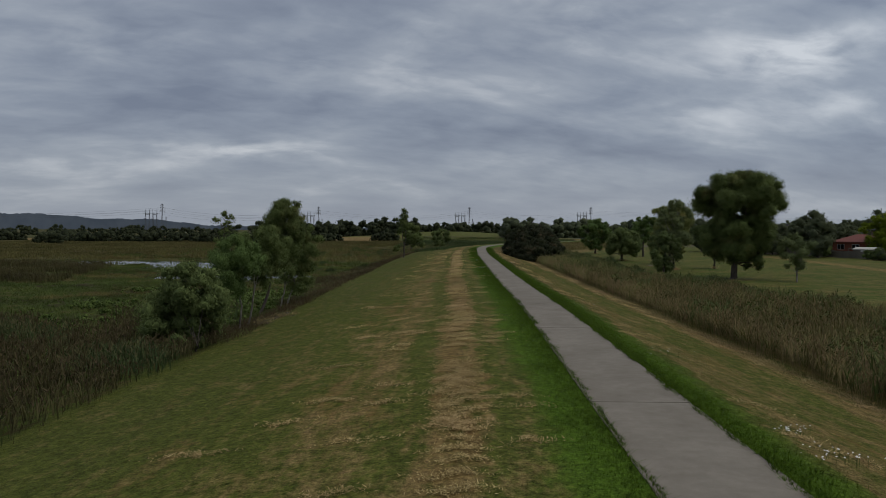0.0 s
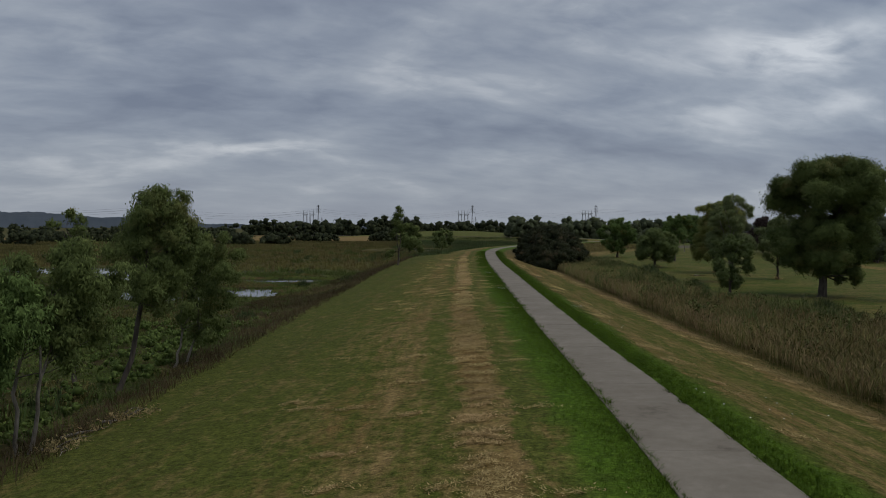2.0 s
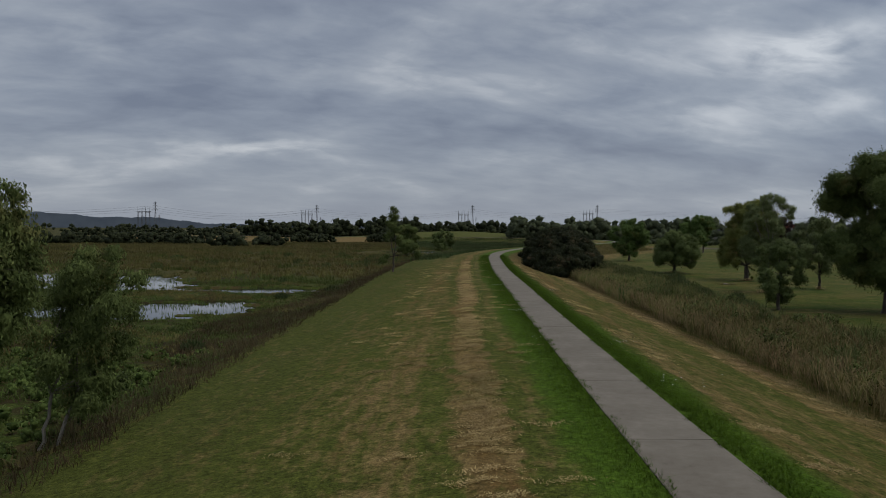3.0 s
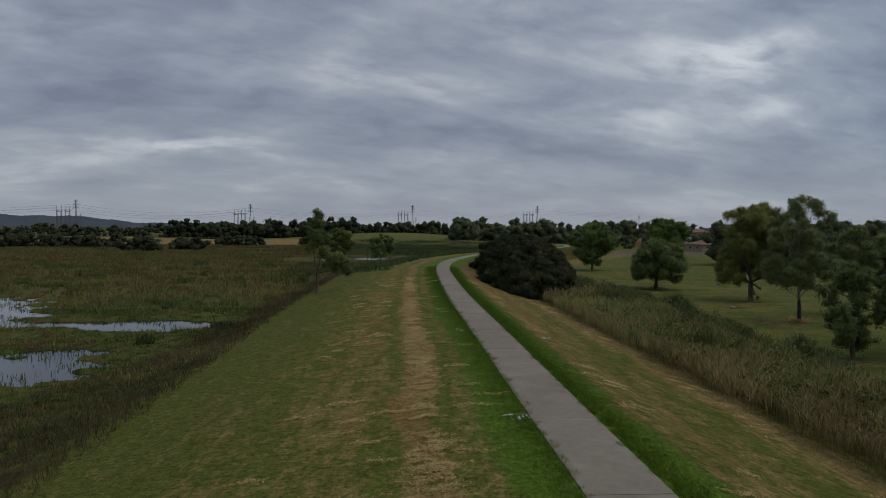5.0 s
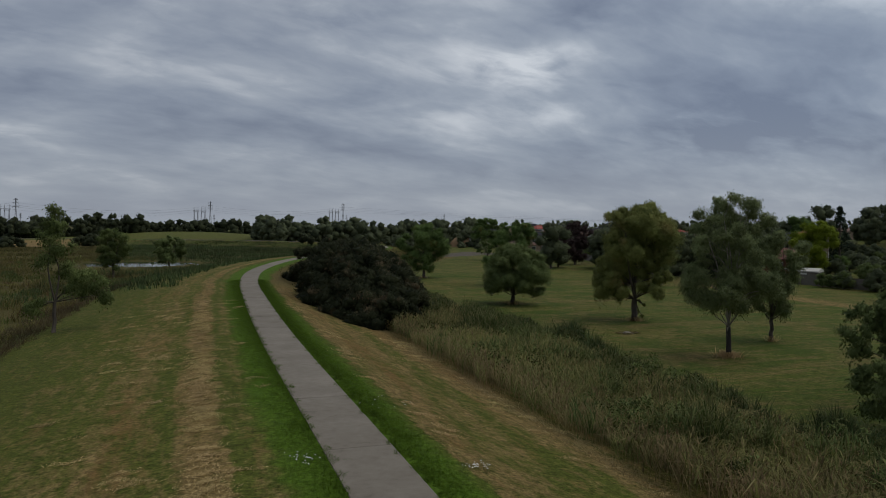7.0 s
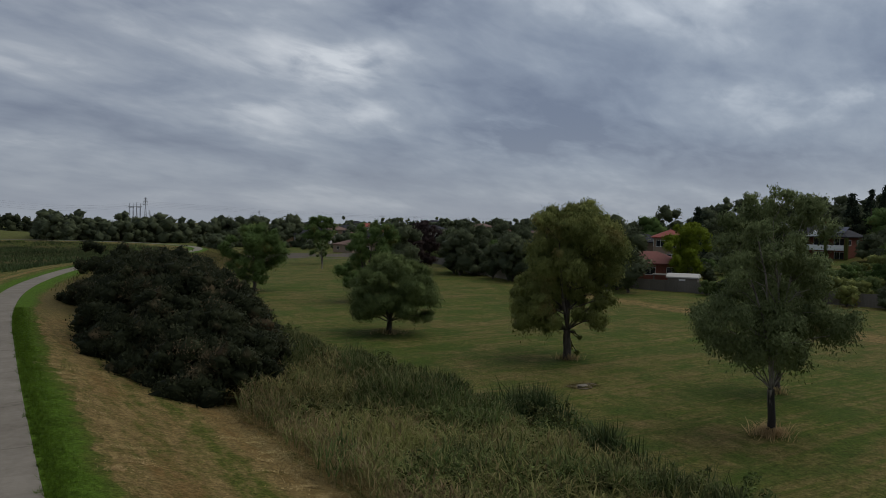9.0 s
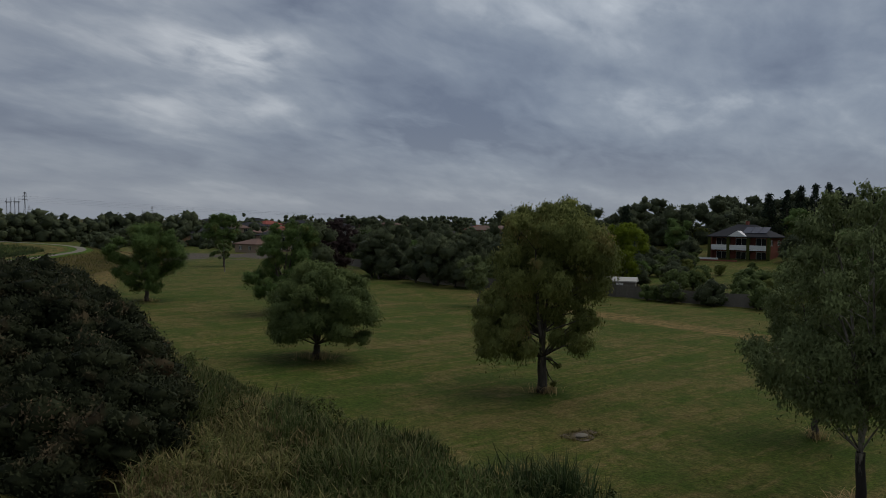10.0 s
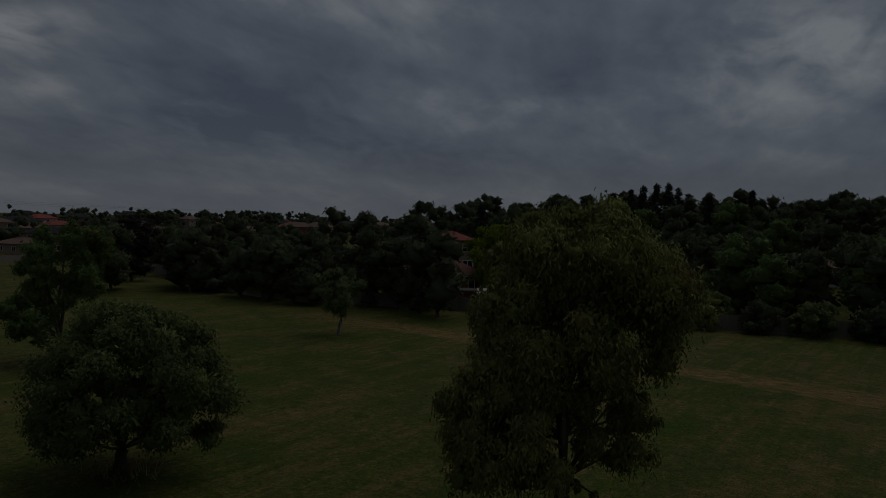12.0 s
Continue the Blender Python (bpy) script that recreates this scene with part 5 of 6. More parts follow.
def marsh():
    rng = np.random.default_rng(14)
    # tall reeds near the start
    x, y, a, s = scatter(rng, 23000, -52, -10, 4, 50)
    edge = -16.0 - 0.9 * wobble(x, y, 2.0, 3.0) - np.interp(y, [36, 46], [0, 4])
    keep = (a < edge) & (x > -46 + 5 * wobble(y, y, 4.0)) & (wobble(x, y, 5.0, 4.0) > np.interp(y, [34, 48], [-0.9, 0.1]))
    x, y, a = x[keep], y[keep], a[keep]
    h = (1.35 + 0.3 * wobble(x, y, 4.0)) * rng.uniform(0.75, 1.15, len(x)) * np.interp(-a, [16, 18.5], [0.55, 1])
    m = wobble(x, y, 3.0, 7.0) > 0.42
    stuff("marsh_reeds", reed_plants(rng, x[~m], y[~m], a[~m], h[~m], 0.02, 3, 0.4), MARSH_REED, "tall brown-green reeds at the marsh edge", "reeds")
    stuff("marsh_rushes", reed_plants(rng, x[m], y[m], a[m], h[m], 0.02, 3, 0.35), BULRUSH, "green upright rushes at the marsh edge", "reeds")
    # a tall brown reed bed out in the marsh, before the far ponds
    x, y, a, s = scatter(rng, 22000, -100, -44, 88, 136)
    lie = wobble(x, y, 5.0, 2.0) + 0.5 * wobble(x, y, 1.8, 4.0)
    keep = (pond_depth(x, y) < 0.1) & (x < -47 - 0.28 * (y - 92)) & (lie > -0.25)
    x, y, a, lie = x[keep], y[keep], a[keep], lie[keep]
    h = (1.0 + 0.3 * lie) * rng.uniform(0.6, 1.15, len(x))
    b = np.stack([x, y, height(x, y, a) - 0.03], 1)
    stuff("brown_marsh_reeds", [bent_blades(rng, b, h, 0.04, 0.35), straight_blades(rng, b + rng.normal(size=b.shape) * [0.15, 0.15, 0], h * 0.95, 0.045, 0.3)], MARSH_REED, "tall dark brown reeds standing before the far ponds", "reeds")
    # low leafy weeds under and behind the young gums
    x, y, a, s = scatter(rng, 1500, -32, -13, 30, 78)
    keep = (a < -17.8) & (wobble(x, y, 3.0, 5.0) + 0.5 * wobble(x, y, 1.1, 2.0) > np.interp(x, [-32, -18], [0.3, -0.35]))
    x, y, a = x[keep], y[keep], a[keep]
    r = rng.uniform(0.22, 0.5, len(x))
    v, f, at = foliage(rng, np.column_stack([x, y, height(x, y, a) + r * 0.55, r, r * 0.7]), 120, 0.15, 0.2, 0.4, 0.6, 3, 0.8)
    tagged(new("marsh_weeds", mesh_np("marsh_weeds", v, f, LUSH_LEAF, at)), "fresh green leafy weeds under the young gums", "weeds", kind="stuff")
    # brown sedge along the foot of the levee
    x, y, a, s = scatter(rng, 150000, -27, 3, 36, 190)
    w = np.interp(y, [50, 68, 80, 95, 104, 130], [2.6, 3.6, 7.5, 8.0, 6.0, 4.5]) + 1.2 * wobble(x, y, 6.0, 5.0)
    keep = (a < -15.7 - 0.5 * wobble(x, y, 1.4, 2.0)) & (a > -15.7 - w) & (rng.uniform(size=len(x)) < 0.75)
    x, y, a = x[keep], y[keep], a[keep]
    h = (0.48 + 0.24 * wobble(x, y, 2.6, 2.0) + 0.16 * wobble(x, y, 0.8, 5.0)) * rng.uniform(0.4, 1.25, len(x)) * np.interp(-a, [15.7, 16.6], [0.5, 1])
    base = np.stack([x, y, height(x, y, a) - 0.03], 1)
    stuff("brown_sedge", [bent_blades(rng, base, h, 0.012, 0.7), straight_blades(rng, base + rng.normal(size=base.shape) * [0.1, 0.1, 0], h * 0.9, 0.012, 0.7)], SEDGE, "dark reddish-brown sedge along the levee foot", "sedge")
    # rough marsh grass in tussocks: clumps of blades, each with its own height
    x, y, a, s = (np.concatenate(v) for v in zip(scatter(rng, 12500, -78, 2, 132, 290), scatter(rng, 15000, -56, -10, 44, 134)))
    wet = pond_depth(x, y)
    lush = wobble(x, y, 7.0, 3.0) + 0.6 * wobble(x, y, 2.0, 8.0)
    keep = (a < -17.6) & (wet < -0.05) & ~((np.abs(x + 7) < 18) & (y > 236) & (y < 266)) & (rng.uniform(size=len(x)) < 0.62 + 0.4 * wobble(x, y, 4.0, 1.0))
    x, y, a, wet, lush = x[keep], y[keep], a[keep], wet[keep], lush[keep]
    far = np.interp(y - np.interp(x, [-45, -34], [22, 0]), [128, 145], [0, 1])
    size = np.abs(rng.normal(size=len(x))) * 0.55 + 0.55
    tall = (0.20 + 0.55 * far) * size * (1 + 0.45 * wobble(x, y, 3.0, 2.0)) + 0.08
    kind = np.where(lush > -0.25 + 0.65 * far, 1, np.where(wobble(x, y, 5.0, 11.0) + 0.4 * rng.normal(size=len(x)) > 0.75, 2, 0))
    for code, name, mat, label in [(0, "marsh_grass", TUSSOCK, "rough tan and olive marsh grass in tussocks"), (1, "marsh_herbs", HERB, "fresh green marsh plants between the ponds"), (2, "russet_sedge", RUSSET, "reddish-brown sedge hummocks in the marsh")]:
        k = kind == code
        m = 13
        cx, cy, ca, ch = (np.repeat(v[k], m) for v in (x, y, a, tall))
        rad = np.repeat((0.22 + 0.3 * size)[k], m)
        an, q = rng.uniform(0, 6.28, len(cx)), np.sqrt(rng.uniform(size=len(cx)))
        bx, by = cx + q * rad * np.cos(an), cy + q * rad * np.sin(an)
        b = np.stack([bx, by, height(bx, by, ca) - 0.03], 1)
        hh = ch * (1.1 - 0.55 * q * q) * rng.uniform(0.7, 1.2, len(cx))
        half = np.arange(len(cx)) % 2 == 0
        stuff(name, [bent_blades(rng, b[half], hh[half], 0.034, 0.8), straight_blades(rng, b[~half], hh[~half], 0.032, 0.5)], mat, label, "marsh grass")
    # lone bushes in the marsh
    spots = [(-22, 135, 0.5), (-45, 178, 0.9), (-30, 186, 0.8), (-22, 172, 0.7), (-16, 184, 0.7), (-38, 214, 1.0), (-26, 222, 0.9), (-60, 200, 1.0), (-52, 168, 0.8), (-14, 122, 0.5), (-12.5, 117, 0.6), (-17, 112, 0.5), (-15, 79, 0.5)]
    pieces = []
    for (bx, by, r) in spots:
        n = int(420 * r)
        d = rng.normal(size=(n, 3))
        d /= np.linalg.norm(d, axis=1)[:, None]
        c = np.array([bx, by, ground_at(bx, by)]) + d * [r * 1.5, r * 1.2, r * 0.8] * rng.uniform(0.4, 1, (n, 1)) ** 0.5
        c[:, 2] = np.maximum(c[:, 2] + r * 0.3, ground_at(bx, by))
        pieces.append(straight_blades(rng, c, rng.uniform(0.15, 0.4, n), 0.045, 0.6))
    stuff("marsh_bushes", pieces, BULRUSH, "dark low bushes dotted through the marsh", "bush")
    # the marsh further off
    x, y, a, s = scatter(rng, 60000, -200, -18, 150, 395)
    keep = (a < -18.5) & (pond_depth(x, y) < -0.1) & ((x < -70) | (y > 280)) & (rng.uniform(size=len(x)) < 0.35 + 0.6 * (wobble(x, y, 9.0, 3.0) > -0.1))
    x, y, a = x[keep], y[keep], a[keep]
    n = len(x)
    b = np.stack([x, y, height(x, y, a)], 1)
    hh = (0.6 + 0.25 * wobble(x, y, 12.0, 1.0)) * rng.uniform(0.6, 1.2, n)
    stuff("far_marsh_grass", [straight_blades(rng, b + rng.normal(size=b.shape) * [0.3, 0.3, 0], hh, 0.09, 0.5) for k in range(3)], TUSSOCK, "tan and olive grass of the far marsh", "marsh grass")
    # the rank growth below the far bend of the levee
    x, y, a, s = scatter(rng, 90000, -30, 75, 172, 430)
    keep = (a < -8.5 + 1.2 * wobble(x, y, 3.0, 2.0)) & (pond_depth(x, y) < -0.1) & ((x > -18) | (y < 150)) & ~((np.abs(x + 7) < 18) & (y > 236) & (y < 266)) & (rng.uniform(size=len(x)) < 0.5 + 0.5 * wobble(x, y, 6.0, 1.0))
    x, y, a = x[keep], y[keep], a[keep]
    b = np.stack([x, y, height(x, y, a)], 1)
    hh = (0.75 + 0.35 * wobble(x, y, 5.0, 4.0)) * rng.uniform(0.6, 1.2, len(x))
    stuff("rank_reeds", [straight_blades(rng, b + rng.normal(size=b.shape) * [0.25, 0.25, 0], hh, 0.08, 0.5) for k in range(2)], BULRUSH, "dark rank reeds below the far bend of the levee", "reeds")
    # stems standing in the ponds, thick along the margins and in drifts
    x, y, a, s = scatter(rng, 190000, -95, 5, 85, 280)
    wet = pond_depth(x, y)
    drift_ = wobble(x, y, 1.5, 6.0) + 0.6 * wobble(x, y, 0.5, 2.0) + 0.5 * wobble(x, y, 4.0, 1.0)
    keep = (wet > -0.25) & (a < -17) & (drift_ > np.interp(wet, [-0.25, 0.0, 0.3, 0.9], [-0.9, -0.6, 0.05, 0.3]))
    x, y = x[keep], y[keep]
    n = len(x)
    stuff("pond_rushes", [straight_blades(rng, np.stack([x, y, np.full(n, WATER - 0.08)], 1), rng.uniform(0.12, 0.42, n), 0.036, 0.4)], REED_GREEN, "thin green rushes standing in the shallow ponds", "rushes")


marsh()


def rough_grass():
    """Long blond grass about the trunks, and on the bank beyond the shrub."""
    rng = np.random.default_rng(15)
    xs, ys = [], []
    for (tx, ty, r, n) in [(38.4, 123.2, 1.1, 480), (43.9, 143.0, 0.8, 260), (47.0, 128.2, 0.6, 120), (38.9, 160.8, 1.6, 260), (42.6, 206.6, 1.3, 120)]:
        an, q = rng.uniform(0, 6.28, n), np.abs(rng.normal(size=n)) * r * 0.55
        xs.append(tx + q * np.cos(an))
        ys.append(ty + q * np.sin(an))
    x, y = np.concatenate(xs), np.concatenate(ys)
    stuff("blond_grass", [bent_blades(rng, np.stack([x, y, height(x, y)], 1), rng.uniform(0.15, 0.65, len(x)), 0.016, 0.8)], HAY, "long blond uncut grass round the tree trunks", "grass")
    x, y, a, s = scatter(rng, 60000, 10, 75, 185, 330)
    keep = (a > 2.6) & (a < 13) & (rng.uniform(size=len(a)) < np.interp(y, [188, 225], [0.05, 1]))
    x, y, a = x[keep], y[keep], a[keep]
    stuff("bank_grass", [bent_blades(rng, np.stack([x, y, height(x, y, a)], 1), rng.uniform(0.25, 0.6, len(x)), 0.05, 0.5)], TUSSOCK, "long tan grass on the far levee bank", "grass")


rough_grass()

# ---------------------------------------------------------------- houses, fence, pylons
BRICK_RED = plain("red_brick", (0.22, 0.075, 0.05), 0.85, 14.0, 0.35)
BRICK_TAN = plain("tan_brick", (0.27, 0.20, 0.14), 0.85, 14.0, 0.3)
RENDER_WALL = plain("pale_render", (0.42, 0.40, 0.36), 0.85, 5.0, 0.2)
TILE_DARK = plain("dark_roof_tiles", (0.030, 0.030, 0.034), 0.9, 9.0, 0.35, spec=0.15)
TILE_RED = plain("terracotta_roof_tiles", (0.21, 0.043, 0.028), 0.75, 9.0, 0.35)
TILE_BROWN = plain("brown_roof_tiles", (0.13, 0.075, 0.055), 0.75, 9.0, 0.35)
WHITE = plain("white_paint", (0.72, 0.72, 0.70), 0.5, 4.0, 0.12)
GLASS = plain("dark_window_glass", (0.02, 0.022, 0.026), 0.08, 3.0, 0.1, spec=0.5, bump=0.0)
PALING = plain("weathered_palings", (0.175, 0.155, 0.13), 0.9, 6.0, 0.5)
PALING_LIGHT = plain("pale_fence_sheet", (0.33, 0.29, 0.23), 0.8, 5.0, 0.3)
STEEL = plain("galvanised_steel", (0.12, 0.125, 0.13), 0.6, 2.0, 0.2, metal=0.3)
SOLAR = plain("solar_panel_glass", (0.02, 0.025, 0.05), 0.35, 2.0, 0.2, spec=0.25)
SHED_WHITE = plain("white_sheet_roof", (0.75, 0.76, 0.78), 0.5, 2.0, 0.1)
VINE = leafy("creeper_leaves", (0.05, 0.06, 0.015), (0.13, 0.14, 0.04))


def hip_roof(w, d, z, rise, over=0.5, gable=False):
    bm = bmesh.new()
    x, y = w / 2 + over, d / 2 + over
    inset = 0 if gable else min(x, y)
    base = [bm.verts.new(p) for p in ((-x, -y, z), (x, -y, z), (x, y, z), (-x, y, z))]
    foot = [bm.verts.new((v.co.x, v.co.y, z - 0.18)) for v in base]
    if w >= d:
        a, b = bm.verts.new((-x + inset, 0, z + rise)), bm.verts.new((x - inset + 0.001, 0, z + rise))
        bm.faces.new((base[0], base[1], b, a)), bm.faces.new((base[2], base[3], a, b)), bm.faces.new((base[1], base[2], b)), bm.faces.new((base[3], base[0], a))
    else:
        a, b = bm.verts.new((0, -y + inset, z + rise)), bm.verts.new((0, y - inset + 0.001, z + rise))
        bm.faces.new((base[1], base[2], b, a)), bm.faces.new((base[3], base[0], a, b)), bm.faces.new((base[0], base[1], a)), bm.faces.new((base[2], base[3], b))
    for i in range(4):
        j = (i + 1) % 4
        bm.faces.new((foot[i], foot[j], base[j], base[i]))
    bm.faces.new(foot[::-1])
    return bm


def add_window(house, x, y, z, w, h, face):
    """A window on a wall. face: 0 front, 1 right, 2 back, 3 left."""
    bm = boxed((-w / 2 - 0.07, w / 2 + 0.07, -0.05, 0.10, -h / 2 - 0.07, -h / 2), (-w / 2 - 0.07, w / 2 + 0.07, -0.05, 0.10, h / 2, h / 2 + 0.07),
               (-w / 2 - 0.07, -w / 2, -0.05, 0.10, -h / 2, h / 2), (w / 2, w / 2 + 0.07, -0.05, 0.10, -h / 2, h / 2), (-0.03, 0.03, -0.05, 0.06, -h / 2, h / 2))
    win = part("window", bm, WHITE, house)
    win.matrix_local = pose(x, y, z, 0, 0, (0, 90, 180, 270)[face])
    part("pane", boxed((-w / 2, w / 2, -0.01, 0.03, -h / 2, h / 2)), GLASS, win)


def simple_house(x, y, turn_deg, w, d, storeys, wall, tile, label, gable=False, z=None, group="", rise=2.0):
    h = 2.7 * storeys
    house = tagged(new("house"), label, "house", group)
    house.matrix_world = pose(x, y, (ground_at(x, y) if z is None else z) - 0.1, 0, 0, turn_deg)
    part("wall", boxed((-w / 2, w / 2, -d / 2, d / 2, -1.0, h)), wall, house)
    part("roof", hip_roof(w, d, h + 0.09, rise, 0.55, gable), tile, house)
    for s in range(storeys):
        for k in range(3):
            add_window(house, (-0.32 + 0.32 * k) * w, -d / 2, 2.7 * s + 1.5, 1.6, 1.2, 0)
        for k in range(2):
            add_window(house, w / 2, (-0.22 + 0.44 * k) * d, 2.7 * s + 1.5, 1.3, 1.1, 1)
            add_window(house, -w / 2, (-0.22 + 0.44 * k) * d, 2.7 * s + 1.5, 1.3, 1.1, 3)
    return house


def balcony_house():
    """The two-storey brick house with the balcony, a small gable over it and panels on the roof."""
    house = tagged(new("house"), "two-storey red brick house with white balcony and dark tiled roof", "house")
    house.matrix_world = pose(161.5, 189.0, 0.7, 0, 0, -86)
    w, d, h = 12.0, 8.0, 5.4
    part("wall", boxed((-w / 2, w / 2, -d / 2 + 1.6, d / 2, -1.5, h), (-w / 2, -w / 2 + 0.25, -d / 2, -d / 2 + 1.6, -1.5, h), (w / 2 - 0.25, w / 2, -d / 2, -d / 2 + 1.6, -1.5, h)), BRICK_RED, house)
    roof = part("roof", hip_roof(w, d, h + 0.09, 2.5, 0.6), TILE_DARK, house)
    part("chimney", boxed((-0.3, 0.3, 0.2, 0.7, h + 2.2, h + 3.3)), BRICK_RED, roof)
    bm = bmesh.new()
    f = [bm.verts.new(p) for p in ((-2.0, -d / 2 - 0.75, h + 0.05), (2.0, -d / 2 - 0.75, h + 0.05), (0, -d / 2 - 0.75, h + 1.25))]
    b = [bm.verts.new(p) for p in ((-2.0, -d / 2 + 1.2, h + 0.2), (2.0, -d / 2 + 1.2, h + 0.2), (0, -d / 2 + 1.2, h + 1.25))]
    bm.faces.new(f), bm.faces.new(b[::-1])
    for i in range(3):
        j = (i + 1) % 3
        bm.faces.new((f[j], f[i], b[i], b[j]))
    part("gable", bm, WHITE, roof, "white gable over the balcony")
    sl = math.atan2(2.5, d / 2 + 0.6)
    for k in range(3):
        p = part("solar_panel", boxed((-0.8, 0.8, -1.3, 1.3, 0.08, 0.14)), SOLAR, roof)
        p.matrix_local = pose(1.4 + 1.7 * k, -2.3, h + 0.09 + 2.5 * (1 - 2.3 / (d / 2 + 0.6)), math.degrees(sl), 0, 0)
    floor_ = part("balcony", boxed((-w / 2 + 0.25, w / 2 - 0.25, -d / 2 - 0.1, -d / 2 + 1.6, 2.6, 2.8)), WHITE, house)
    part("balustrade", boxed((-w / 2 + 0.25, w / 2 - 0.25, -d / 2 - 0.12, -d / 2 - 0.02, 2.85, 3.7)), WHITE, floor_, "white solid balcony balustrade")
    for x in (-6.2, -2.1, 2.1, 6.2):
        part("column", boxed((x - 0.3, x + 0.3, -d / 2 - 0.2, -d / 2 + 0.4, -1.0, h)), VINE, house, "creeper-covered brick column")
    part("terrace_wall", boxed((-w / 2 - 2.5, w / 2 - 5, -d / 2 - 3.0, -d / 2 - 2.7, -2.2, 0.6)), BRICK_RED, house)
    part("terrace_rail", boxed((-w / 2 - 2.5, -w / 2 + 3, -d / 2 - 3.02, -d / 2 - 2.68, 0.605, 0.95)), WHITE, house)
    for x in (-4.2, 0.0, 4.2):
        add_window(house, x, -d / 2 + 1.6, 4.1, 2.2, 1.9, 0)
        add_window(house, x, -d / 2 + 1.6, 1.2, 2.0, 2.0, 0)
    for y in (-2.0, 2.0):
        add_window(house, w / 2, y, 4.2, 1.1, 1.0, 1)
    return house


balcony_house()
simple_house(130.5, 212.0, -48, 11.5, 9.0, 2, BRICK_TAN, TILE_DARK, "two-storey brick house with grey tiled hip roof", z=-0.9, rise=1.6)
simple_house(127.0, 201.5, -48, 6.5, 8.0, 2, BRICK_TAN, TILE_RED, "two-storey house with bright terracotta tiled roof", z=0.3, rise=1.5)
simple_house(107.5, 190.0, -48, 11.0, 8.5, 1, BRICK_RED, plain("faded_red_roof_tiles", (0.15, 0.05, 0.038), 0.8, 9.0, 0.4), "low brick house with faded red tiled roof behind the palings", z=-1.2, rise=1.9)
simple_house(133.0, 391.0, -30, 15, 9, 1, RENDER_WALL, TILE_DARK, "long low house with grey roof and pale garage doors", z=0.2, rise=1.7)
plant_far(1, 330, 492, 0.75, 40)
simple_house(150.0, 150.0, -75, 12, 9, 1, RENDER_WALL, TILE_BROWN, "single-storey house on the wooded rise", rise=1.8)


def carport(x, y, z, turn_deg):
    c = tagged(new("carport"), "flat grey-roofed carport behind the paling fence", "carport")
    c.matrix_world = pose(x, y, z, 0, 0, turn_deg)
    part("roof", boxed((-2.6, 2.6, -1.8, 1.8, 2.2, 2.32)), PALING, c)
    for sx_ in (-2.5, 2.38):
        for sy_ in (-1.7, 1.58):
            part("post", boxed((sx_, sx_ + 0.12, sy_, sy_ + 0.12, 0, 2.2)), PALING, c)


carport(103.0, 182.0, ground_at(103.0, 182.0), -48)


def garden_shed(x, y, turn_deg):
    c = tagged(new("garden_shed"), "small grey garden shed with pale flat roof", "shed")
    c.matrix_world = pose(x, y, ground_at(x, y), 0, 0, turn_deg)
    part("wall", boxed((-2.2, 2.2, -1.5, 1.5, -0.2, 2.1)), PALING, c)
    part("roof", hip_roof(4.4, 3.0, 2.2, 0.5, 0.25, True), RENDER_WALL, c)
    part("door", boxed((-0.5, 0.5, -1.56, -1.5, 0, 1.9)), WHITE, c)


garden_shed(102.2, 178.6, -60)

# the suburb on the low ridge
rng = np.random.default_rng(21)
for k in range(64):
    x, y = rng.uniform(120, 470), rng.uniform(330, 640)
    if x < 0.25 * y + 40:
        continue
    simple_house(x, y, rng.uniform(-60, 20), rng.uniform(11, 16), rng.uniform(8, 11), int(rng.choice([1, 1, 2])), (BRICK_RED if x > 210 else BRICK_TAN, BRICK_TAN, RENDER_WALL)[k % 3], (TILE_DARK, TILE_BROWN, TILE_DARK, TILE_BROWN, TILE_DARK, TILE_RED)[k % 6],
                 ("suburban brick house with hip roof on the far ridge", "suburban tan brick house with hip roof", "suburban pale rendered house with hip roof")[k % 3], group="suburb houses")


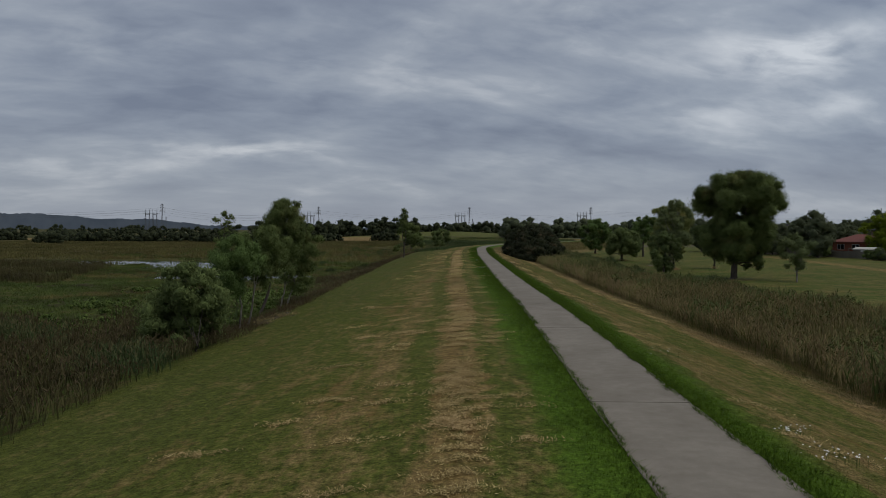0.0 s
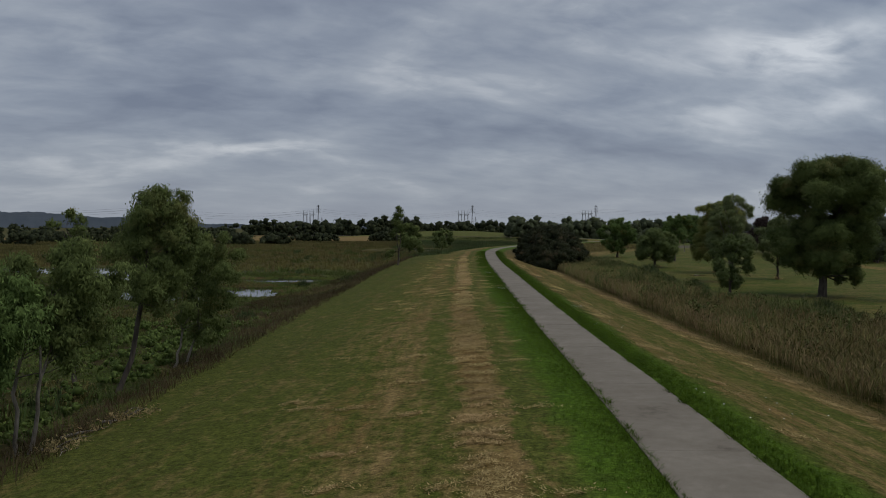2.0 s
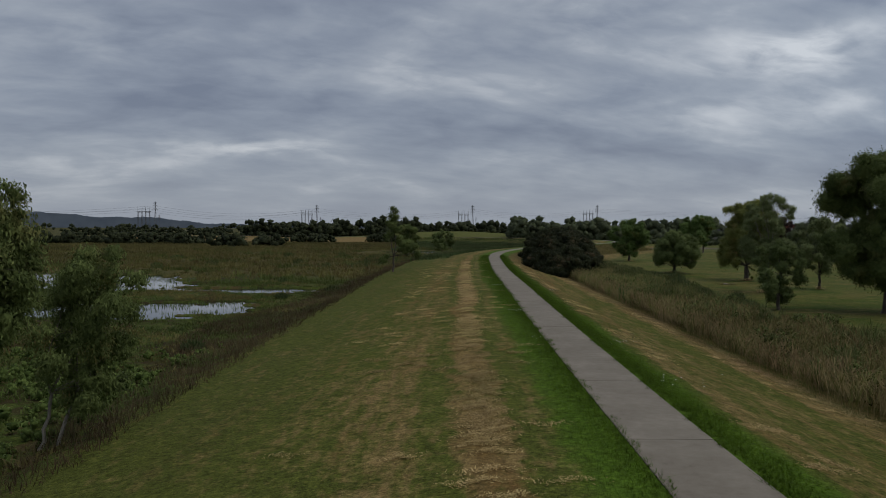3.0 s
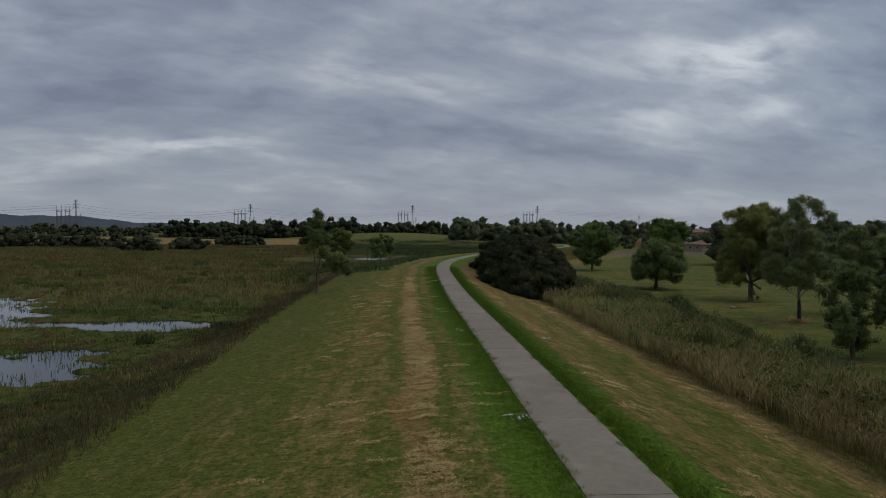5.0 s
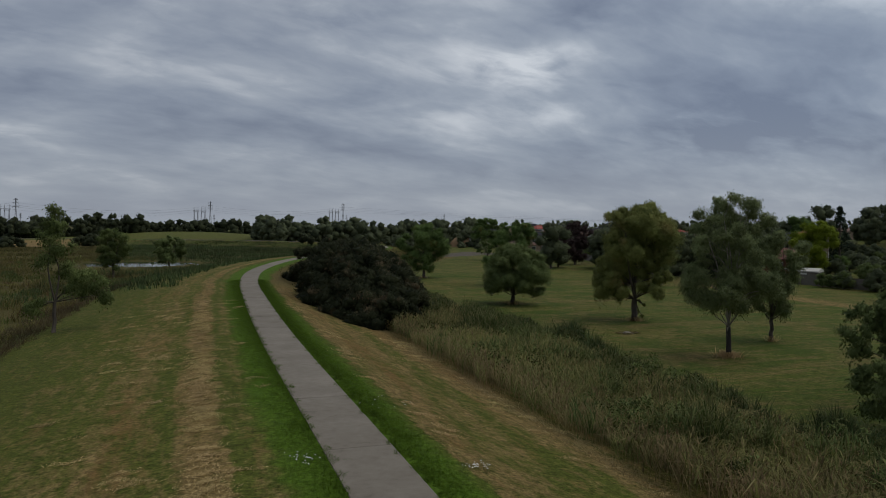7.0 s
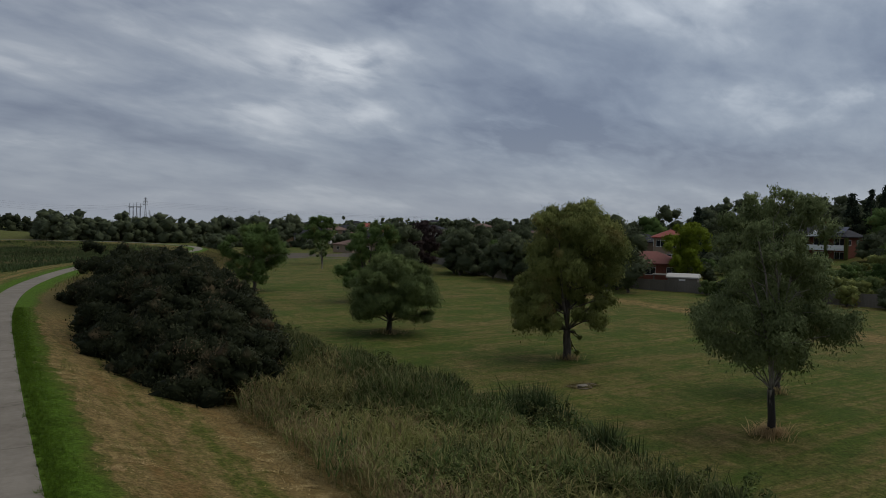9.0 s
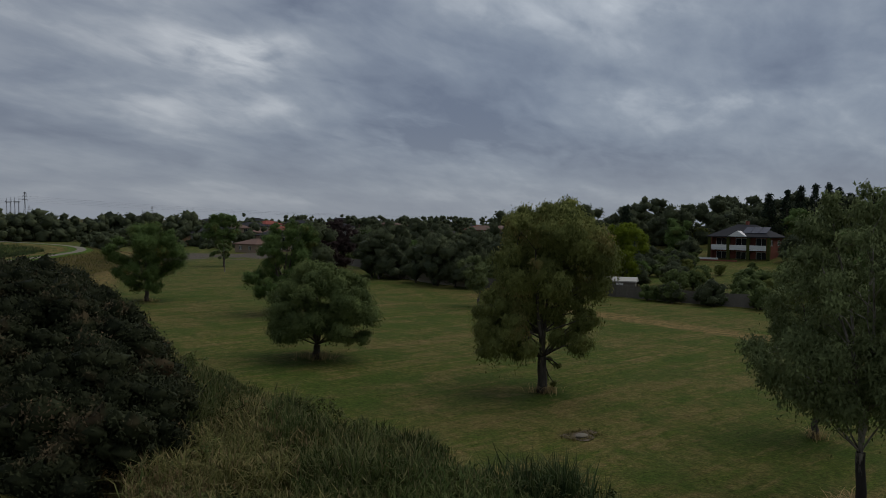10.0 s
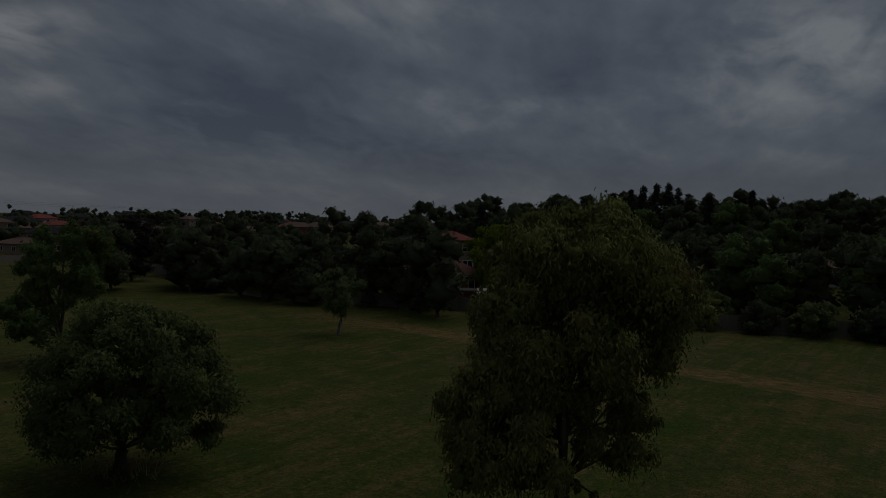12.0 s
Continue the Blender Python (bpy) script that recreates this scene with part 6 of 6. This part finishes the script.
def fence():
    line = smooth_line([(109, 264), (104, 242), (95, 226), (91.5, 204), (95.0, 191), (99.0, 177), (101, 165), (104, 150), (110, 125), (116, 100), (122, 70)], 2.4)
    kinds = []
    rng = np.random.default_rng(9)
    for k in range(4):
        bm = bmesh.new()
        prof = []
        for i in range(20):          # palings with recessed joints
            o, t = rng.uniform(-0.006, 0.006), rng.uniform(-0.03, 0.03)
            for x, y in ((0.0, 0.012), (0.012, -0.012 + o), (0.105, -0.012 + o), (0.117, 0.012)):
                prof.append((-1.2 + 0.12 * i + x, y, 1.75 + t))
        low = [bm.verts.new((x, y, 0.03)) for x, y, z in prof]
        top = [bm.verts.new(p) for p in prof]
        back = [bm.verts.new((x, 0.05, 0.03)) for x in (-1.2, 1.2)] + [bm.verts.new((x, 0.05, 1.72)) for x in (-1.2, 1.2)]
        for i in range(len(prof) - 1):
            bm.faces.new((low[i], low[i + 1], top[i + 1], top[i]))
        bm.faces.new((back[1], back[0], back[2], back[3]))
        bm.faces.new([*top, back[3], back[2]])
        bm.faces.new((low[0], top[0], back[2], back[0]))
        bm.faces.new((top[-1], low[-1], back[1], back[3]))
        me = bpy.data.meshes.new("paling_panel")
        bm.to_mesh(me)
        bm.free()
        me.materials.append(PALING_LIGHT if k == 3 else PALING)
        kinds.append(me)
    post = bpy.data.meshes.new("post")
    bm = boxed((-0.05, 0.05, 0.02, 0.12, -0.2, 1.8), bevel=0.01)
    bm.to_mesh(post)
    bm.free()
    post.materials.append(PALING)
    fence_ = tagged(new("paling_fence"), "long weathered grey timber paling fence behind the paddock", "fence")
    for k, (a, b) in enumerate(zip(line, line[1:])):
        m = (a + b) / 2
        L = np.linalg.norm(b - a)
        an = math.degrees(math.atan2(b[1] - a[1], b[0] - a[0]))
        z = ground_at(*m)
        p = part("panel", kinds[3 if 198 < m[1] < 218 else int(rng.integers(0, 3))], None, fence_)
        p.matrix_world = pose(m[0], m[1], z, 0, 0, an) @ Matrix.Diagonal((L / 2.4, 1, 1, 1))
        q = part("post", post, None, fence_)
        q.matrix_world = pose(a[0], a[1], ground_at(*a), 0, 0, an)


fence()


def bar(bm, a, b, r):
    a, b = Vector(a), Vector(b)
    m = (b - a).to_track_quat("Z", "Y").to_matrix().to_4x4()
    bmesh.ops.create_cone(bm, cap_ends=False, segments=4, radius1=r, radius2=r, depth=(b - a).length, matrix=Matrix.Translation((a + b) / 2) @ m)


def lattice_tower(H, w, arms):
    """A square lattice mast with crossed braces and crossarms."""
    bm = bmesh.new()
    n = 9
    lv = [(H * i / n, w * (1 - 0.82 * min(1, i / (n * 0.7)))) for i in range(n + 1)]
    for (z0, w0), (z1, w1) in zip(lv, lv[1:]):
        for k in range(4):
            sx0, sy0 = ((-1, -1), (1, -1), (1, 1), (-1, 1))[k]
            sx1, sy1 = ((-1, -1), (1, -1), (1, 1), (-1, 1))[(k + 1) % 4]
            bar(bm, (sx0 * w0, sy0 * w0, z0), (sx0 * w1, sy0 * w1, z1), 0.22)
            bar(bm, (sx0 * w0, sy0 * w0, z0), (sx1 * w1, sy1 * w1, z1), 0.12)
            bar(bm, (sx1 * w0, sy1 * w0, z0), (sx0 * w1, sy0 * w1, z1), 0.12)
    for z, L in arms:
        bar(bm, (-L, 0, z), (L, 0, z), 0.2)
        bar(bm, (-L, 0, z), (0, 0, z + 1.8), 0.13)
        bar(bm, (L, 0, z), (0, 0, z + 1.8), 0.13)
        for s in (-1, 1):
            bar(bm, (s * L * 0.95, 0, z), (s * L * 0.95, 0, z - 1.6), 0.12)
    return bm


def portal_tower(H, w):
    """A broad tower of two masts under one beam."""
    bm = bmesh.new()
    for s in (-1, 1):
        for i in range(6):
            z0, z1 = H * 0.8 * i / 6, H * 0.8 * (i + 1) / 6
            x0, x1 = s * w * (0.75 + 0.1 * i / 6), s * w * (0.75 + 0.1 * (i + 1) / 6)
            for q in (-0.8, 0.8):
                bar(bm, (x0 + q * (1 - i / 9), 0, z0), (x1 + q * (1 - (i + 1) / 9), 0, z1), 0.2)
            bar(bm, (x0 - 0.8, 0, z0), (x1 + 0.6, 0, z1), 0.12)
        bar(bm, (s * w * 0.85, 0, H * 0.8), (s * w * 0.9, 0, H), 0.2)
        bar(bm, (s * w * 0.85, 0, H * 0.8), (s * w * 1.5, 0, H * 0.84), 0.18)
    bar(bm, (-w * 1.5, 0, H * 0.84), (w * 1.5, 0, H * 0.84), 0.22)
    bar(bm, (-w, 0, H * 0.78), (w, 0, H * 0.78), 0.2)
    for i in range(6):
        bar(bm, (-w + 2 * w * i / 6, 0, H * 0.78), (-w + 2 * w * (i + 0.5) / 6, 0, H * 0.84), 0.12)
    return bm


def pylons():
    mast = bpy.data.meshes.new("mast")
    lattice_tower(36, 2.0, [(27, 3.0), (31, 2.6), (34.5, 2.0)]).to_mesh(mast)
    portal = bpy.data.meshes.new("portal")
    portal_tower(29, 2.6).to_mesh(portal)
    for me in (mast, portal):
        me.materials.append(STEEL)
    tops = []
    for (x, y, s) in [(-391, 1031, 1.12), (-168, 1000, 1.0), (46, 1300, 1.25), (295, 1480, 1.35), (372, 1120, 0.62)]:
        turn_deg = -math.degrees(math.atan2(x, y))
        right = Vector((math.cos(radians(turn_deg)), math.sin(radians(turn_deg)), 0))
        for k, (off, me, sc) in enumerate([(0, mast, 1.0), (-8.5, portal, 1.0), (-17, portal, 1.0), (4.5, mast, 0.55)]):
            p = Vector((x, y, 0)) + right * off * s
            z = ground_at(p.x, p.y)
            ob = tagged(new("pylon", me), "grey steel lattice power pylon far beyond the trees" if me is mast else "broad twin-masted steel power pylon far off", "pylon", "power pylons")
            ob.matrix_world = pose(p.x, p.y, z, 0, 0, turn_deg) @ Matrix.Scale(s * sc, 4)
            if k in (0, 1):
                tops.append((k, Vector((p.x, p.y, z + s * sc * (30 if k == 0 else 26)))))
    for kind in (0, 1):
        row = [Vector((-900, 1050, 28))] + [p for k, p in tops if k == kind][:4] + [Vector((1500, 1750, 30))]
        for a, b in zip(row, row[1:]):
            for off in (-3.0, 3.0):
                pts = []
                for i in range(17):
                    u = i / 16
                    p = a.lerp(b, u)
                    pts.append((p.x, p.y + off, p.z + off * 0.5 - 4 * 9.0 * u * (1 - u)))
                v, f = tube(pts, np.full(17, 0.07), 4)
                tagged(new("power_line", mesh_np("power_line", v, f, STEEL)), "thin sagging power line between far pylons", "power line", "power lines")


pylons()


def far_shed():
    s = tagged(new("farm_shed"), "long white farm shed beyond the marsh", "shed")
    s.matrix_world = pose(-138, 606, ground_at(-138, 606), 0, 0, 12)
    part("wall", boxed((-5.5, 5.5, -4, 4, 0, 2.8)), SHED_WHITE, s)
    part("roof", hip_roof(11, 8, 2.9, 1.2, 0.3, True), SHED_WHITE, s)


far_shed()


# far hills on the skyline
def far_hills():
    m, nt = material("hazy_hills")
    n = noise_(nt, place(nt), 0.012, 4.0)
    # distance haze is painted into the base colour, pale blue-grey over wooded hills
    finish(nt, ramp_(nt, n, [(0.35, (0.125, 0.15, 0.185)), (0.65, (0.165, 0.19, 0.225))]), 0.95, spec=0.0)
    bm = bmesh.new()
    prev = None
    for i in range(481):
        az_ = radians(-60 + i * 0.125)
        deg = math.degrees(az_)
        e = np.interp(deg, [-60, -45, -36, -31, -28, -25, -22, -19, -15, -10, 0], [60, 74, 70, 62, 52, 46, 40, 24, 16, 6, 0])
        e += 4.0 * math.sin(i * 0.105) + 2.0 * math.sin(i * 0.31) + random.uniform(-1.8, 1.8)
        r = 3300
        cur = [bm.verts.new((r * math.sin(az_), r * math.cos(az_), -5)), bm.verts.new((r * math.sin(az_), r * math.cos(az_), max(1, e))), bm.verts.new(((r + 600) * math.sin(az_), (r + 600) * math.cos(az_), -5))]
        if prev:
            for a, b in ((0, 1), (1, 2)):
                bm.faces.new((prev[a], cur[a], cur[b], prev[b]))
        prev = cur
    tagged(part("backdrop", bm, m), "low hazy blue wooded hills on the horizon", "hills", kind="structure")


far_hills()


# special garden trees
def conifer(x, y, h, seed):
    rng = np.random.default_rng(seed)
    thing = tagged(new("conifer"), "dark pointed conifer on the rise behind the houses", "conifer", "conifer row")
    thing.location = (x, y, ground_at(x, y) - 0.1)
    cs, sp = [], []
    for i in range(110):
        f = rng.uniform(0.05, 1.0) ** 0.8
        r = h * 0.24 * (1 - f) * rng.uniform(0.55, 1.1) + 0.1
        an = rng.uniform(0, 6.28)
        cs.append((r * math.cos(an), r * math.sin(an), h * f - r * 0.25))
        sp.append(0.25 + 0.35 * (1 - f))
    v, f = leaf_quads(rng, np.array(cs), 12, np.array(sp), 0.7, 0.1)
    part("crown", mesh_np("crown", v, f, PINE_LEAF), None, thing)
    tv, tf = tube([(0, 0, -0.3), (0, 0, h * 0.4), (0, 0, h * 0.95)], [0.3, 0.2, 0.04], 6)
    part("trunk", mesh_np("trunk", tv, tf, BARK_DARK, None, True), None, thing)


for k, (x, y, zt) in enumerate([(179, 192.5, 16.0), (182, 189.7, 16.8), (184, 187.5, 17.8), (186.5, 185.3, 18.2), (189, 183.3, 18.6), (190.5, 181.5, 17.6), (192, 179.6, 16.2), (196, 176, 16.2), (203, 168, 17.5), (131, 198, 11.5)]):
    conifer(x, y, zt - ground_at(x, y), 100 + k)
tree("garden_tree", 107.8, 182.2, crown_lobes(R_(41), 1.6, 11.2, 8.2, 32, 0.55, 0.6), 0.2, LIME_LEAF, BARK_DARK, "bright lime-green garden tree behind the fence", 41, density=240, size=0.3)
tree("garden_tree", 94.0, 243.0, crown_lobes(R_(42), 0.4, 11.0, 9.0, 30, 0.55, 0.8), 0.25, leafy("maroon_leaves", (0.030, 0.022, 0.020), (0.085, 0.056, 0.050)), BARK_DARK, "dark maroon-leaved tree against the palings", 42, density=160, size=0.34)


# ---------------------------------------------------------------- small things
STONE = plain("bleached_stone", (0.17, 0.15, 0.115), 0.9, 4.0, 0.4)
SOIL = plain("bare_soil", (0.11, 0.085, 0.058), 0.95, 6.0, 0.5, bump=0.6)
PETAL = plain("white_petals", (0.75, 0.75, 0.70), 0.6, 3.0, 0.1)


def daisies(x, y, n, r, seed):
    """A patch of small white flowers on short stems."""
    rng = np.random.default_rng(seed)
    thing = tagged(new("daisy_patch"), "patch of small white daisies in the path-side grass", "flowers", "daisy patches")
    z = ground_at(x, y)
    thing.location = (x, y, z)
    pv, pf, sv = [], [], []
    for k in range(n):
        px, py = rng.normal(size=2) * r
        h = rng.uniform(0.10, 0.17)
        sv.append(tube([(px, py, ground_at(x + px, y + py) - z - 0.01), (px + 0.01, py, h)], [0.004, 0.003], 3))
        ring = [(px + 0.024 * math.cos(i * 1.0472), py + 0.024 * math.sin(i * 1.0472), h + 0.004 * (i % 2)) for i in range(6)]
        b = len(pv) * 6
        pv.append(ring)
        pf += [(b, b + 1, b + 2, b + 3), (b, b + 3, b + 4, b + 5)]
    tagged(part("petals", mesh_np("petals", np.array(pv).reshape(-1, 3), np.array(pf), PETAL), None, thing), "small white daisy heads", kind="stuff")
    v, f = join(sv)
    tagged(part("stems", mesh_np("stems", v, f, REED_GREEN, {"rise": np.zeros(len(v))}), None, thing), "thin green daisy stems", kind="stuff")


for k, (x, y, n, r) in enumerate([(8.0, 16.8, 26, 0.22), (7.9, 14.8, 34, 0.3), (8.3, 69.8, 20, 0.35), (9.55, 100.3, 34, 0.2), (4.4, 81.3, 30, 0.22), (4.6, 101.6, 26, 0.25), (8.1, 27.5, 10, 0.5), (8.4, 61.0, 14, 0.7), (8.3, 44.0, 10, 0.8), (4.3, 70.0, 8, 0.5), (8.8, 108.0, 12, 0.6)]):
    daisies(x, y, n, r, 200 + k)


def pit(x, y):
    """A scrape of bare soil with a pale stone in it."""
    bm = bmesh.new()
    rng = np.random.default_rng(3)
    n = 22
    mid = bm.verts.new((x, y, ground_at(x, y) + 0.02))
    ring = []
    for i in range(n):
        an = i / n * 2 * math.pi
        r = 0.95 * (1 + 0.25 * math.sin(3 * an + 1) + rng.uniform(-0.12, 0.12))
        qx, qy = x + r * math.cos(an), y + 0.7 * r * math.sin(an)
        ring.append(bm.verts.new((qx, qy, ground_at(qx, qy) + 0.035)))
    for i in range(n):
        bm.faces.new((mid, ring[i], ring[(i + 1) % n]))
    tagged(part("bare_patch", bm, SOIL), "scrape of bare brown soil in the paddock grass", "soil patch")
    bm = bmesh.new()
    bmesh.ops.create_icosphere(bm, subdivisions=2, radius=0.3)
    for v in bm.verts:
        v.co = Vector((v.co.x * 1.3, v.co.y * 0.8, v.co.z * 0.35)) * (1 + 0.18 * noise.noise(v.co * 3))
    st = part("rock", bm, STONE)
    st.location = (x - 0.2, y - 0.2, ground_at(x, y) + 0.1)
    tagged(st, "flat pale rock lying in a bare soil scrape", "rock")


pit(38.2, 135.6)


def soil_heap(x, y, w, d, h):
    """A long heap of dry soil, grown over with straw-coloured grass."""
    bm = bmesh.new()
    bmesh.ops.create_grid(bm, x_segments=24, y_segments=16, size=1.0)
    for v in bm.verts:
        r = math.hypot(v.co.x, v.co.y)
        lift = max(0.0, 1 - r * r) ** 0.7 * h * (1 + 0.3 * noise.noise(v.co * 2.5)) - 0.3
        v.co = Vector((v.co.x * w / 2, v.co.y * d / 2, lift))
    for f in bm.faces:
        f.smooth = True
    ob = part("soil_heap", bm, HEAP)
    ob.location = (x, y, ground_at(x, y))
    tagged(ob, "heap of dry tan soil beside the low pale house", "soil heap")


HEAP = plain("dry_tan_soil", (0.20, 0.13, 0.07), 0.95, 3.0, 0.5)
soil_heap(122.0, 393.0, 14.0, 7.0, 5.0)


def pit_grass(x, y):
    """Ragged grass hanging over the rim of the scrape."""
    rng = np.random.default_rng(36)
    n = 380
    an, q = rng.uniform(0, 6.28, n), 0.85 + rng.normal(size=n) * 0.22
    bx, by = x + q * np.cos(an), y + 0.7 * q * np.sin(an)
    stuff("rim_grass", [bent_blades(rng, np.stack([bx, by, height(bx, by)], 1), rng.uniform(0.06, 0.17, n), 0.02, 0.6)], TUSSOCK, "ragged olive grass round a bare soil scrape", "grass")


pit_grass(38.2, 135.6)


def fallen_branch(x, y, turn_deg, L, seed):
    rng = np.random.default_rng(seed)
    parts_ = [limb(rng, (0, 0, 0.06), (L, 0, 0.12), 0.05, 0.015, 0.05)]
    for k in range(9):
        a = rng.uniform(0.2, 0.9) * L
        parts_.append(limb(rng, (a, 0, 0.09), (a + rng.uniform(0.1, 0.7), rng.uniform(-0.8, 0.8), rng.uniform(0.05, 0.45)), 0.02, 0.006, n=4, sides=4))
    v, f = join(parts_)
    thing = tagged(new("fallen_branch"), "dry fallen gum branch with twigs on the levee foot", "branch")
    thing.matrix_world = pose(x, y, ground_at(x, y), 0, 0, turn_deg)
    part("wood", mesh_np("wood", v, f, BARK_PALE, None, True), None, thing)
    lv, lf = leaf_quads(rng, np.column_stack([rng.uniform(0.3, L, 24), rng.normal(size=24) * 0.35, rng.uniform(0.08, 0.3, 24)]), 14, 0.12, 0.12, 0.0)
    part("dry_leaves", mesh_np("dry_leaves", lv, lf, REED_DRY), None, thing)


fallen_branch(-11.4, 45.2, 35, 2.2, 61)
fallen_branch(-10.8, 46.6, 15, 1.6, 62)
fallen_branch(-11.2, 43.8, -20, 1.3, 63)
